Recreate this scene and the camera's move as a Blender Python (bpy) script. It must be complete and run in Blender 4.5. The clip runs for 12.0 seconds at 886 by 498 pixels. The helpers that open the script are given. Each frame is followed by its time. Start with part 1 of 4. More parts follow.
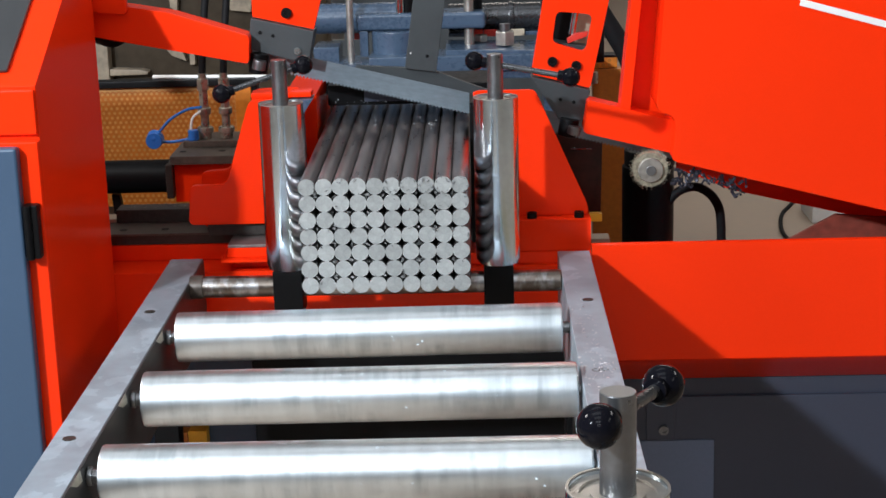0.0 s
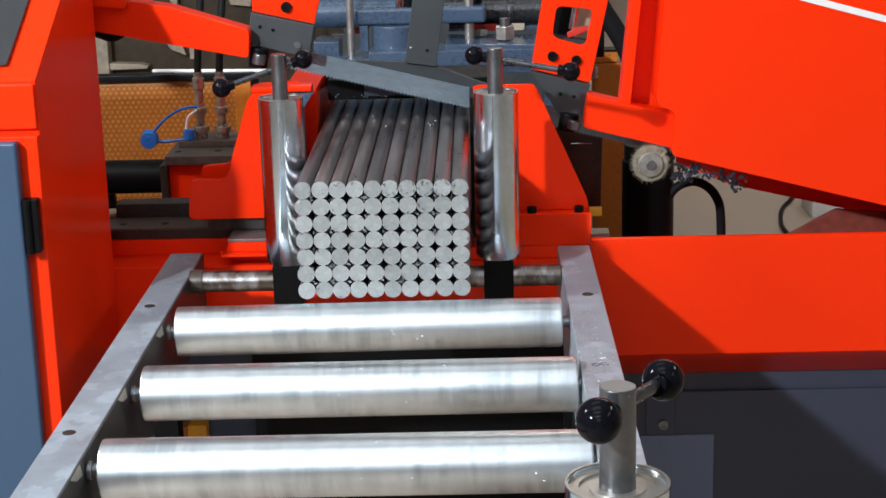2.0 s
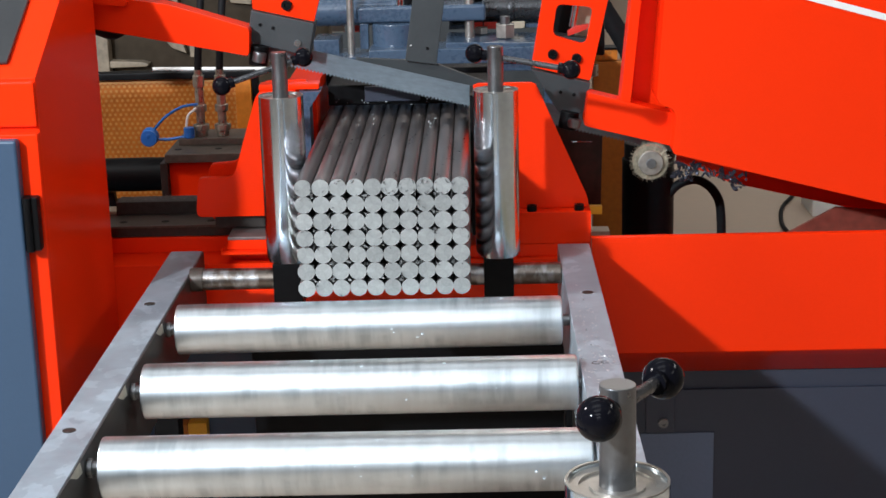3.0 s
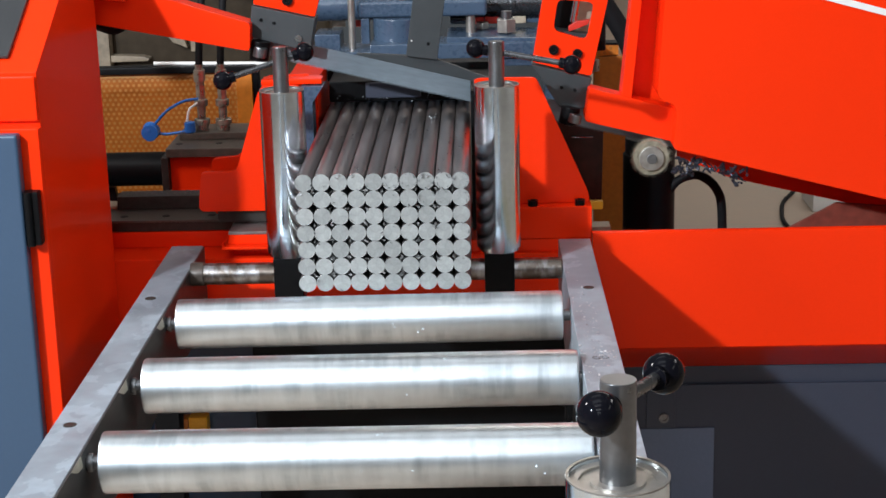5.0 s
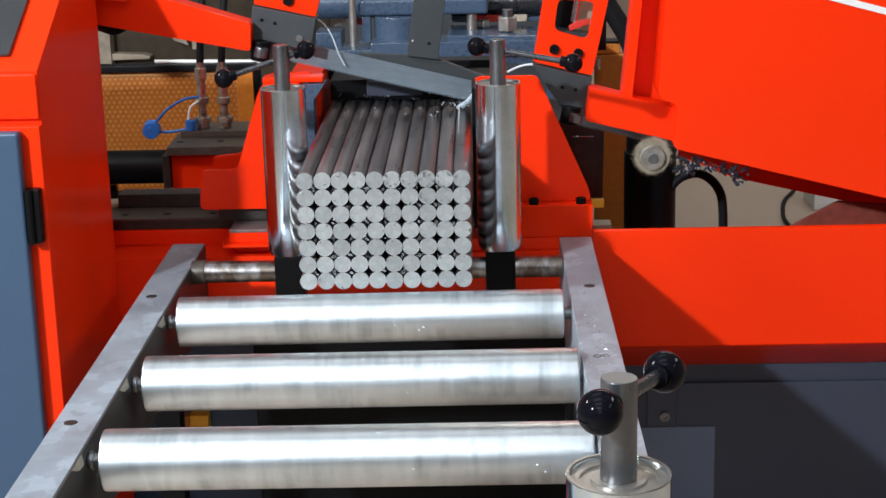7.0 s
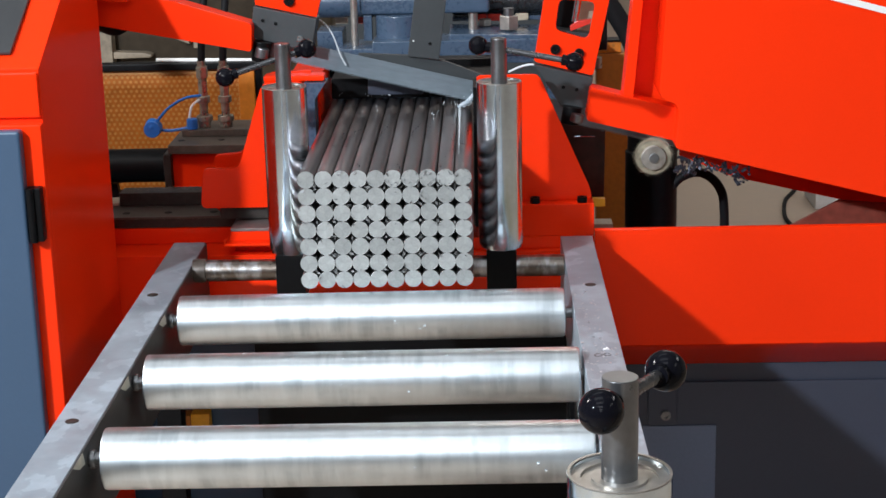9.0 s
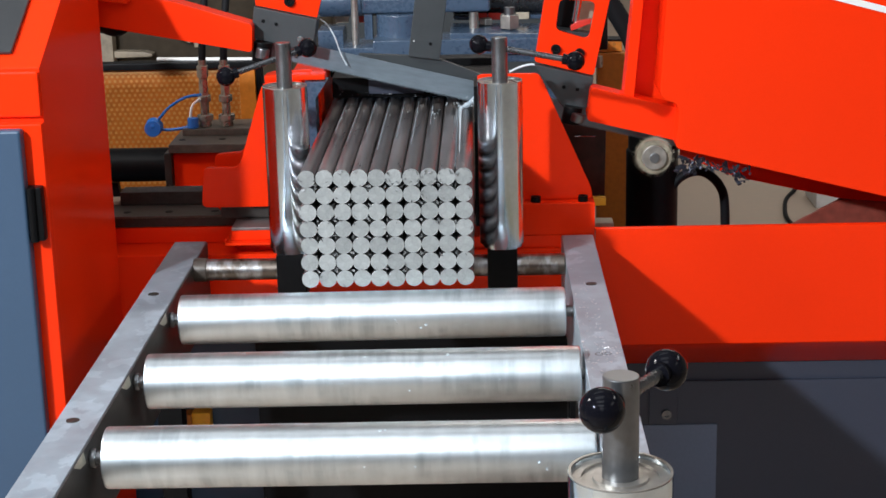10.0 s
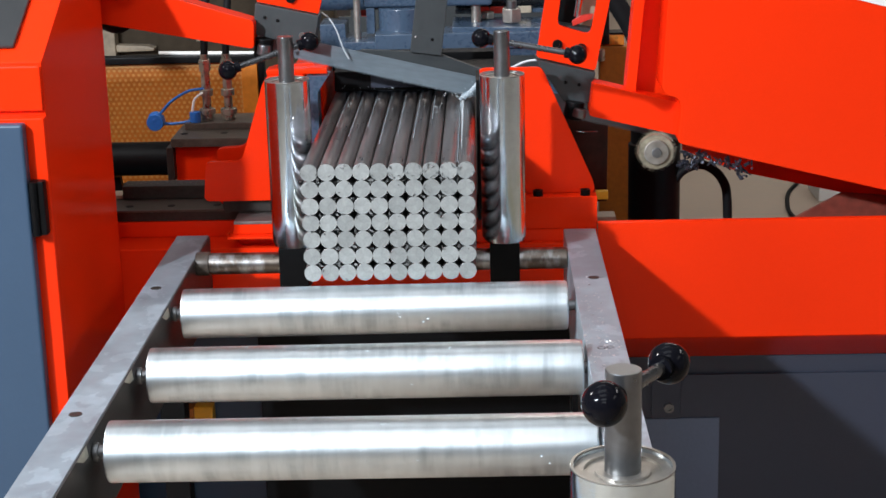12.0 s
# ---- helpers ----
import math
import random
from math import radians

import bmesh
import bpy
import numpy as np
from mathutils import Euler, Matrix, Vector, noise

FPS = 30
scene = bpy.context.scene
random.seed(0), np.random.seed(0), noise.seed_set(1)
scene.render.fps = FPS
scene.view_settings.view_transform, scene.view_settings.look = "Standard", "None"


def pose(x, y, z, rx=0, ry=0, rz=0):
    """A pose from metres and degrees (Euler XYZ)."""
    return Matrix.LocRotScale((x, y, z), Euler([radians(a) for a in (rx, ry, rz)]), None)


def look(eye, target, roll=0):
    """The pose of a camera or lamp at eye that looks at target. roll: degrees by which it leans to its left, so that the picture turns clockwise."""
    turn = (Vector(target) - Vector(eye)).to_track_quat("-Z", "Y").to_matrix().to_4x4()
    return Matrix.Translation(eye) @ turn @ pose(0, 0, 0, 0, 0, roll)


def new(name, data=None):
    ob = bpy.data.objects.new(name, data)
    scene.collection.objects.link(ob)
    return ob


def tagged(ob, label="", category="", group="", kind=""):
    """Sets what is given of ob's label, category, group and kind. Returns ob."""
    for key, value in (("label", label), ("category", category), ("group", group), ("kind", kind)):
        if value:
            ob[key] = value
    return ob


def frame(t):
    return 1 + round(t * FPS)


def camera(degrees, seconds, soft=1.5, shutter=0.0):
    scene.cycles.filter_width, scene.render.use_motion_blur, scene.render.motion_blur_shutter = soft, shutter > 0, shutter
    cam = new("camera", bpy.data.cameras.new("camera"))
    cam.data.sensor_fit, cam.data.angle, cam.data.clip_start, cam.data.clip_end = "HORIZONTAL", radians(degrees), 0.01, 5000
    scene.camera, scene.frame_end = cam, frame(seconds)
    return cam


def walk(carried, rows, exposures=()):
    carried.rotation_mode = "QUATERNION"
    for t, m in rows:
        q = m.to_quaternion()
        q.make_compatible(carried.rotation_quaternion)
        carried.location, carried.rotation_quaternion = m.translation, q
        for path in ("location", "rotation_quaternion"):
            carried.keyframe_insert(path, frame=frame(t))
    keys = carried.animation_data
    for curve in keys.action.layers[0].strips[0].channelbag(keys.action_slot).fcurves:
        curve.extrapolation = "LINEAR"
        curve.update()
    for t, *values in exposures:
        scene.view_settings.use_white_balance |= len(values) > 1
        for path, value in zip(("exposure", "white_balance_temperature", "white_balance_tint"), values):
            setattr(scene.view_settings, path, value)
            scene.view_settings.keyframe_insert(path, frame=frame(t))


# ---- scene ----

EYE = Vector((0, -2.40, 1.45))
cam = camera(29.8, 12.0, soft=1.6, shutter=0.5)


def aim(turn, tilt, lean):
    """The pose at the eye that is turned to its left, tilted down and leaning to its right, in degrees."""
    a, b = radians(turn), radians(tilt)
    way = Vector((-math.sin(a) * math.cos(b), math.cos(a) * math.cos(b), -math.sin(b)))
    return look(EYE, EYE + 2.5 * way, -lean)


walk(cam, [(t, aim(a, b, c)) for t, a, b, c in (
    (0.0, 1.348, 14.883, 1.560), (0.5, 1.347, 14.952, 1.540), (1.0, 1.347, 15.000, 1.525), (1.5, 1.348, 15.040, 1.520),
    (2.0, 1.348, 15.071, 1.510), (2.5, 1.350, 15.102, 1.500), (3.0, 1.354, 15.138, 1.480), (5.0, 1.385, 15.312, 1.420),
    (5.5, 1.394, 15.333, 1.410), (6.0, 1.403, 15.347, 1.400), (6.5, 1.413, 15.361, 1.385), (7.0, 1.421, 15.373, 1.375),
    (9.0, 1.464, 15.414, 1.350), (9.5, 1.478, 15.428, 1.360), (10.0, 1.493, 15.445, 1.375), (10.5, 1.510, 15.470, 1.395),
    (11.0, 1.524, 15.520, 1.410), (11.5, 1.549, 15.582, 1.430), (12.0, 1.580, 15.656, 1.445))],
    exposures=((0, 0.0, 6180, 10), (12, 0.0, 6180, 10)))

# ---- light ----
world = bpy.data.worlds.new("world")
scene.world = world
world.use_nodes = True
world.node_tree.nodes["Background"].inputs["Color"].default_value = (0.9, 0.95, 1.0, 1)
world.node_tree.nodes["Background"].inputs["Strength"].default_value = 0.05


def lamp(name, eye, target, size, size_y, power, colour=(1, 0.96, 0.9)):
    data = bpy.data.lights.new(name, "AREA")
    data.shape, data.size, data.size_y, data.energy, data.color = "RECTANGLE", size, size_y, power, colour
    ob = new(name, data)
    ob.matrix_world = look(eye, target)
    return ob


lamp("hall_lamp_key", (-2.29, -3.4, 2.86), (0.0, 0.4, 0.75), 0.13, 0.13, 242, (0.90, 0.96, 1.0))
for y, power in ((0.7, 8), (-1.6, 14), (-3.2, 18), (-5.2, 40), (-7.8, 52), (-11.0, 52)):
    lamp("overhead_area", (-0.55, y, 4.4), (-0.55, y, 0), 2.2, 0.9, power, (0.95, 0.98, 1.0))
# Unseen fill row on the right, added to brighten the cabinet side.
for y, power in ((0.8, 78), (-3.2, 24)):
    lamp("overhead_area", (4.2, y, 4.4), (4.2, y, 0), 0.9, 2.2, power, (1.0, 0.97, 0.92))
# Unseen fill added to brighten the orange guard.
lamp("fill_side", (-2.6, -0.6, 3.1), (-0.4, 1.2, 0.8), 0.5, 0.5, 85, (1.0, 0.96, 0.9))
# Added fill for the floor far behind; no lamp is known there.
lamp("fill_rear", (1.5, 6.0, 4.4), (1.5, 6.0, 0), 4.0, 1.8, 112, (1.0, 0.88, 0.76))


# ---- materials ----
def material(name, colour, rough=0.5, metal=0.0, vary=0.12, scale=6.0, fine=90.0, bump=0.02, coat=0.0, stretch=(1, 1, 1),
             rough_vary=0.12, per_object=0.0, shine=0.5):
    m = bpy.data.materials.new(name)
    m.use_nodes = True
    n, l = m.node_tree.nodes, m.node_tree.links
    b = n["Principled BSDF"]
    b.inputs["Metallic"].default_value = metal
    b.inputs["Coat Weight"].default_value = coat
    b.inputs["Coat Roughness"].default_value = 0.07
    b.inputs["Specular IOR Level"].default_value = shine
    tc = n.new("ShaderNodeTexCoord")
    mp = n.new("ShaderNodeMapping")
    mp.inputs["Scale"].default_value = stretch
    l.new(tc.outputs["Object"], mp.inputs["Vector"])
    big, small = n.new("ShaderNodeTexNoise"), n.new("ShaderNodeTexNoise")
    big.inputs["Scale"].default_value, big.inputs["Detail"].default_value = scale, 5
    small.inputs["Scale"].default_value, small.inputs["Detail"].default_value = fine, 4
    for t in (big, small):
        l.new(mp.outputs["Vector"], t.inputs["Vector"])
    mix = n.new("ShaderNodeMath")
    mix.operation = "MULTIPLY_ADD"
    mix.inputs[1].default_value, mix.inputs[2].default_value = 0.5, 0
    add = n.new("ShaderNodeMath")
    add.operation = "MULTIPLY_ADD"
    add.inputs[1].default_value = 0.5
    l.new(big.outputs["Fac"], mix.inputs[0])
    l.new(small.outputs["Fac"], add.inputs[0])
    l.new(mix.outputs[0], add.inputs[2])
    ramp = n.new("ShaderNodeValToRGB")
    ramp.color_ramp.elements[0].position, ramp.color_ramp.elements[1].position = 0.32, 0.68
    ramp.color_ramp.elements[0].color = (*[c * (1 - vary) for c in colour], 1)
    ramp.color_ramp.elements[1].color = (*[min(1, c * (1 + vary)) for c in colour], 1)
    l.new(add.outputs[0], ramp.inputs["Fac"])
    out = ramp.outputs["Color"]
    if per_object:
        info = n.new("ShaderNodeObjectInfo")
        mr = n.new("ShaderNodeMapRange")
        mr.inputs["To Min"].default_value, mr.inputs["To Max"].default_value = 1 - per_object, 1 + per_object
        l.new(info.outputs["Random"], mr.inputs["Value"])
        hs = n.new("ShaderNodeHueSaturation")
        l.new(mr.outputs["Result"], hs.inputs["Value"])
        l.new(out, hs.inputs["Color"])
        out = hs.outputs["Color"]
    l.new(out, b.inputs["Base Color"])
    rr = n.new("ShaderNodeMapRange")
    rr.inputs["From Min"].default_value, rr.inputs["From Max"].default_value = 0.3, 0.7
    rr.inputs["To Min"].default_value, rr.inputs["To Max"].default_value = max(0.02, rough - rough_vary * rough), min(1, rough + rough_vary)
    l.new(add.outputs[0], rr.inputs["Value"])
    l.new(rr.outputs["Result"], b.inputs["Roughness"])
    bp = n.new("ShaderNodeBump")
    bp.inputs["Strength"].default_value, bp.inputs["Distance"].default_value = bump * 4, 0.001
    l.new(small.outputs["Fac"], bp.inputs["Height"])
    l.new(bp.outputs["Normal"], b.inputs["Normal"])
    return m


RED = material("red_paint", (0.86, 0.030, 0.002), 0.24, vary=0.02, scale=3, fine=260, bump=0.0, coat=0.04, rough_vary=0.02, shine=0.12)
BLUE = material("blue_grey_paint", (0.034, 0.067, 0.120), 0.42, vary=0.05, scale=4, fine=220, bump=0.03, rough_vary=0.1)
CLAMP = material("clamp_blue_paint", (0.050, 0.080, 0.128), 0.24, vary=0.18, scale=7, fine=120, bump=0.08, coat=0.35)
GREY = material("dark_grey_paint", (0.029, 0.034, 0.037), 0.45, vary=0.12, scale=20, fine=200, bump=0.03)
PLINTH = material("dark_plinth_paint", (0.037, 0.043, 0.066), 0.45, vary=0.08, scale=4, fine=220, bump=0.03)
PALEBLUE = material("pale_blue_grey", (0.115, 0.145, 0.22), 0.42, vary=0.07, scale=4, fine=220, bump=0.03)
BLACK = material("black_paint", (0.004, 0.004, 0.0045), 0.4, vary=0.2, scale=15, bump=0.03, shine=0.12)
KNOB = material("black_plastic", (0.004, 0.004, 0.006), 0.07, vary=0.1, bump=0.0, rough_vary=0.02, shine=0.10)
RUBBER = material("black_rubber", (0.009, 0.009, 0.010), 0.55, vary=0.2, bump=0.05, shine=0.1)
ROLLER = material("turned_steel", (0.70, 0.76, 0.80), 0.35, 1.0, vary=0.14, scale=12, fine=30, bump=0.0, stretch=(1.5, 0.35, 0.35), rough_vary=0.0)
CHROME = material("plated_steel", (0.72, 0.83, 0.95), 0.10, 1.0, vary=0.10, scale=18, fine=120, bump=0.012, rough_vary=0.1)
SHAFT = material("ground_steel", (0.20, 0.205, 0.215), 0.30, 0.9, vary=0.15, scale=20, fine=140, bump=0.02)
HANDLE = material("blackened_steel", (0.09, 0.092, 0.098), 0.24, 0.8, vary=0.2)
DULL = material("dull_plated_steel", (0.40, 0.40, 0.41), 0.28, 1.0, vary=0.2, scale=25, fine=120, bump=0.02, rough_vary=0.15)
RAIL = material("bare_flat_steel", (0.255, 0.295, 0.335), 0.40, 0.25, vary=0.22, scale=7, fine=40, bump=0.05, rough_vary=0.2)
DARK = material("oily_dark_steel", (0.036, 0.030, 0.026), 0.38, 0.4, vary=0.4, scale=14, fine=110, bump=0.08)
OILY = material("oily_brown_steel", (0.082, 0.066, 0.054), 0.35, 0.3, vary=0.35, scale=14, fine=110, bump=0.06)
PLATE = material("worn_bed_steel", (0.22, 0.19, 0.18), 0.42, 0.6, vary=0.3, scale=18, fine=120, bump=0.05)
BARSIDE = material("rolled_bar_steel", (0.225, 0.205, 0.207), 0.28, 0.75, vary=0.35, scale=16, fine=120, bump=0.06, stretch=(3, 0.35, 3), per_object=0.25)
BAREND = material("sawn_bar_end", (0.335, 0.345, 0.338), 0.55, 0.3, vary=0.2, scale=95, fine=300, bump=0.07, per_object=0.14)
BLADE = material("blade_steel", (0.20, 0.245, 0.28), 0.38, 0.7, vary=0.18, scale=12, fine=200, bump=0.03, stretch=(0.3, 1, 1))
ORANGE = material("orange_guard", (0.56, 0.17, 0.012), 0.45, vary=0.2, scale=5, fine=80, bump=0.05)
OCHRE = material("dull_orange", (0.42, 0.14, 0.014), 0.5, vary=0.2)
AMBER = material("hole_light_amber", (0.50, 0.23, 0.06), 0.5, vary=0.2, scale=6, fine=60)
YELLOW = material("yellow_paint", (0.80, 0.42, 0.02), 0.45, vary=0.1)
BRASSY = material("zinc_plated", (0.36, 0.335, 0.28), 0.26, 0.75, vary=0.3, scale=60, bump=0.03)
HOSEBLUE = material("blue_plastic", (0.02, 0.12, 0.42), 0.35, vary=0.15)
BRUSH = material("wire_brush", (0.30, 0.27, 0.20), 0.5, 0.5, vary=0.5, scale=60, fine=300, bump=0.2)
CHIP = material("steel_chips", (0.04, 0.043, 0.06), 0.35, 0.6, vary=0.5, scale=80, fine=300, bump=0.2)
CHIPLIGHT = material("bright_swarf", (0.6, 0.6, 0.62), 0.35, 0.8, vary=0.4, scale=200)
FLOOR = material("sealed_concrete", (0.36, 0.29, 0.225), 0.4, vary=0.12, scale=1.2, fine=30, bump=0.03)
WALL = material("hall_wall_paint", (0.46, 0.46, 0.455), 0.7, vary=0.05, scale=0.6, fine=20, bump=0.02)
BROWN = material("dark_brown_sheet", (0.042, 0.030, 0.018), 0.35, shine=0.2, vary=0.35, scale=3, fine=30, bump=0.03)
TAN = material("tan_paint", (0.50, 0.42, 0.31), 0.5, vary=0.2, scale=8)
PALETAN = material("pale_tan", (0.27, 0.22, 0.16), 0.5, vary=0.35, scale=12, fine=60)
BROWN_RED = material("brown_red_sheet", (0.20, 0.045, 0.028), 0.5, vary=0.35, scale=10, fine=60)
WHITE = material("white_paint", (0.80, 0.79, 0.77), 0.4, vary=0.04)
SCREEN = material("dark_screen_film", (0.035, 0.037, 0.04), 0.35, vary=0.1)
BLUEFILM = material("blue_screen_film", (0.03, 0.12, 0.32), 0.35, vary=0.1)
COOLANT = material("milky_coolant", (0.62, 0.68, 0.72), 0.15, vary=0.08, scale=60)
REDLEVER = material("red_plastic", (0.60, 0.035, 0.02), 0.35)
BEARING = material("bearing_steel", (0.40, 0.38, 0.35), 0.34, 0.8, vary=0.2, scale=50)
SPRAY_GLINT = material("spray_and_glint", (0.62, 0.72, 0.80), 0.3, vary=0.08, scale=60)
SPRAY_GLINT.node_tree.nodes["Principled BSDF"].inputs["Alpha"].default_value = 0.32
DARKRED = material("dark_red_filler", (0.045, 0.010, 0.007), 0.35, vary=0.5, scale=14, fine=60, bump=0.04, shine=0.3)
BURR = material("burred_steel", (0.19, 0.195, 0.195), 0.5, 0.4, vary=0.5, scale=200)
SLIVER = material("torn_steel", (0.13, 0.13, 0.135), 0.4, 0.5, vary=0.4, scale=200)
RAIL_SHADE = material("shaded_rail_steel", (0.07, 0.068, 0.066), 0.42, 0.4, vary=0.4, scale=9, fine=60, bump=0.05, stretch=(1, 0.5, 1.5))
WORN = material("rubbed_steel", (0.55, 0.53, 0.44), 0.5, 0.3, vary=0.2, scale=60)
SHEET = material("orange_guard_sheet", (0.42, 0.120, 0.009), 0.4, vary=0.25, scale=5, fine=80, bump=0.05)


def stain(m, tint, amount, patch, streak, edges=(0.5, 0.62)):
    """Lays stains over a material: patches of dried fluid broken into streaks."""
    n, l = m.node_tree.nodes, m.node_tree.links
    b = n["Principled BSDF"]
    tc = n.new("ShaderNodeTexCoord")
    facs = []
    for stretch in (patch, streak):
        mp, t, mr = n.new("ShaderNodeMapping"), n.new("ShaderNodeTexNoise"), n.new("ShaderNodeMapRange")
        mp.inputs["Scale"].default_value = stretch
        t.inputs["Scale"].default_value, t.inputs["Detail"].default_value = 1.0, 5
        mr.inputs["From Min"].default_value, mr.inputs["From Max"].default_value = edges
        l.new(tc.outputs["Object"], mp.inputs["Vector"])
        l.new(mp.outputs["Vector"], t.inputs["Vector"])
        l.new(t.outputs["Fac"], mr.inputs["Value"])
        facs.append(mr)
    both, share, mix = n.new("ShaderNodeMath"), n.new("ShaderNodeMath"), n.new("ShaderNodeMix")
    both.operation = share.operation = "MULTIPLY"
    l.new(facs[0].outputs["Result"], both.inputs[0])
    l.new(facs[1].outputs["Result"], both.inputs[1])
    l.new(both.outputs[0], share.inputs[0])
    share.inputs[1].default_value = amount
    mix.data_type, mix.blend_type = "RGBA", "MULTIPLY"
    old = b.inputs["Base Color"].links[0].from_socket
    l.new(share.outputs[0], mix.inputs["Factor"])
    l.new(old, mix.inputs["A"])
    mix.inputs["B"].default_value = (*tint, 1)
    l.new(mix.outputs["Result"], b.inputs["Base Color"])


stain(ROLLER, (0.56, 0.60, 0.62), 0.6, (9, 22, 22), (60, 9, 9), (0.44, 0.6))
stain(DULL, (0.30, 0.22, 0.15), 0.85, (11, 11, 11), (50, 25, 25), (0.40, 0.54))
stain(CHROME, (0.62, 0.60, 0.42), 0.7, (14, 14, 5), (40, 40, 3), (0.44, 0.6))
stain(RAIL, (1.4, 1.42, 1.43), 0.5, (15, 9, 15), (34, 24, 34), (0.50, 0.535))


# ---- building helpers ----
def thing(name, label, category, at=(0, 0, 0), group="", kind=""):
    ob = new(name)
    ob.location = at
    ob["ox"], ob["oy"], ob["oz"] = at
    ob.empty_display_size = 0.05
    return tagged(ob, label, category, group, kind)


def origin(ob):
    return Vector((ob["ox"], ob["oy"], ob["oz"])) if "ox" in ob else Vector()


def part(name, bm, mat, parent=None, label="", at=None, smooth=40):
    """Links a bmesh, drawn at its place in the world, as one mesh under its parent; its own origin is at, or the parent's."""
    o = Vector(at) if at else (origin(parent) if parent else Vector())
    bmesh.ops.translate(bm, verts=bm.verts, vec=-o)
    bmesh.ops.recalc_face_normals(bm, faces=bm.faces)
    for f in bm.faces:
        f.smooth = True
    me = bpy.data.meshes.new(name)
    bm.to_mesh(me)
    bm.free()
    me.set_sharp_from_angle(angle=radians(smooth))
    for x in (mat if isinstance(mat, (list, tuple)) else (mat,)):
        me.materials.append(x)
    ob = new(name, me)
    if len(me.polygons) < 4000:
        ob.modifiers.new("even_normals", "WEIGHTED_NORMAL").keep_sharp = True
    ob["ox"], ob["oy"], ob["oz"] = o
    if parent:
        ob.parent = parent
        ob.location = o - origin(parent)
    else:
        ob.location = o
    return tagged(ob, label)


def prism(pts, y0, y1, bevel=0.002, bm=None, seg=2, hole=None):
    """A plate whose outline in x and z is pts, from y0 to y1, with rounded edges, and an opening of the outline hole."""
    dst = bm or bmesh.new()
    b = bmesh.new()
    if hole:
        n = len(pts)
        rings = [[b.verts.new((x, y, z)) for x, z in ring] for y in (y0, y1) for ring in (pts, hole)]
        for k in range(n):
            j = (k + 1) % n
            b.faces.new((rings[0][k], rings[0][j], rings[1][j], rings[1][k]))
            b.faces.new((rings[2][j], rings[2][k], rings[3][k], rings[3][j]))
            b.faces.new((rings[0][j], rings[0][k], rings[2][k], rings[2][j]))
            b.faces.new((rings[1][k], rings[1][j], rings[3][j], rings[3][k]))
    else:
        a = [b.verts.new((x, y0, z)) for x, z in pts]
        c = [b.verts.new((x, y1, z)) for x, z in pts]
        b.faces.new(a), b.faces.new(c[::-1])
        for k in range(len(pts)):
            j = (k + 1) % len(pts)
            b.faces.new((a[j], a[k], c[k], c[j]))
    bmesh.ops.recalc_face_normals(b, faces=b.faces)
    if bevel:
        edges = [e for e in b.edges if e.calc_face_angle(0) > 0.3]
        bmesh.ops.bevel(b, geom=edges, offset=bevel, segments=seg, profile=0.6, affect="EDGES", clamp_overlap=True)
    return join(dst, b)


def rounded(pts, r, n=4):
    """The outline pts with its corners rounded to about the radius r."""
    out = []
    for k, p in enumerate(pts):
        p, a, b = Vector(p), Vector(pts[k - 1]), Vector(pts[(k + 1) % len(pts)])
        ra, rb = min(r, 0.45 * (a - p).length), min(r, 0.45 * (b - p).length)
        u, v = p + (a - p).normalized() * ra, p + (b - p).normalized() * rb
        for i in range(n):
            t = i / (n - 1)
            q = u * (1 - t) ** 2 + p * 2 * t * (1 - t) + v * t * t
            out.append((q.x, q.y))
    return out


def join(dst, b):
    me = bpy.data.meshes.new("tmp")
    b.to_mesh(me)
    b.free()
    dst.from_mesh(me)
    bpy.data.meshes.remove(me)
    return dst


def box(x0, x1, y0, y1, z0, z1, bevel=0.002, bm=None, seg=2):
    return prism([(x0, z0), (x1, z0), (x1, z1), (x0, z1)], y0, y1, bevel, bm, seg)


def rod(p, q, r, bm=None, seg=24, bevel=0.0, r2=None):
    """A round bar from p to q."""
    dst = bm or bmesh.new()
    p, q = Vector(p), Vector(q)
    b = bmesh.new()
    m = Matrix.Translation((p + q) / 2) @ (q - p).to_track_quat("Z", "Y").to_matrix().to_4x4()
    bmesh.ops.create_cone(b, cap_ends=True, segments=seg, radius1=r, radius2=r if r2 is None else r2, depth=(q - p).length, matrix=m)
    if bevel:
        caps = [e for e in b.edges if e.calc_face_angle(0) > 0.8]
        bmesh.ops.bevel(b, geom=caps, offset=bevel, segments=2, profile=0.5, affect="EDGES")
    return join(dst, b)


def ring(p, q, r_out, r_in, bm=None, seg=32):
    """A tube from p to q, open through the middle."""
    dst = bm or bmesh.new()
    p, q = Vector(p), Vector(q)
    rot = (q - p).to_track_quat("Z", "Y").to_matrix()
    loops = [[dst.verts.new(c + rot @ Vector((r * math.cos(a), r * math.sin(a), 0))) for a in [2 * math.pi * k / seg for k in range(seg)]]
             for c, r in ((p, r_out), (q, r_out), (q, r_in), (p, r_in))]
    for a in range(4):
        u, v = loops[a], loops[(a + 1) % 4]
        for k in range(seg):
            dst.faces.new((u[k], u[(k + 1) % seg], v[(k + 1) % seg], v[k]))
    return dst


def ball(c, r, bm=None):
    dst = bm or bmesh.new()
    b = bmesh.new()
    bmesh.ops.create_uvsphere(b, u_segments=28, v_segments=18, radius=r, matrix=Matrix.Translation(c))
    return join(dst, b)


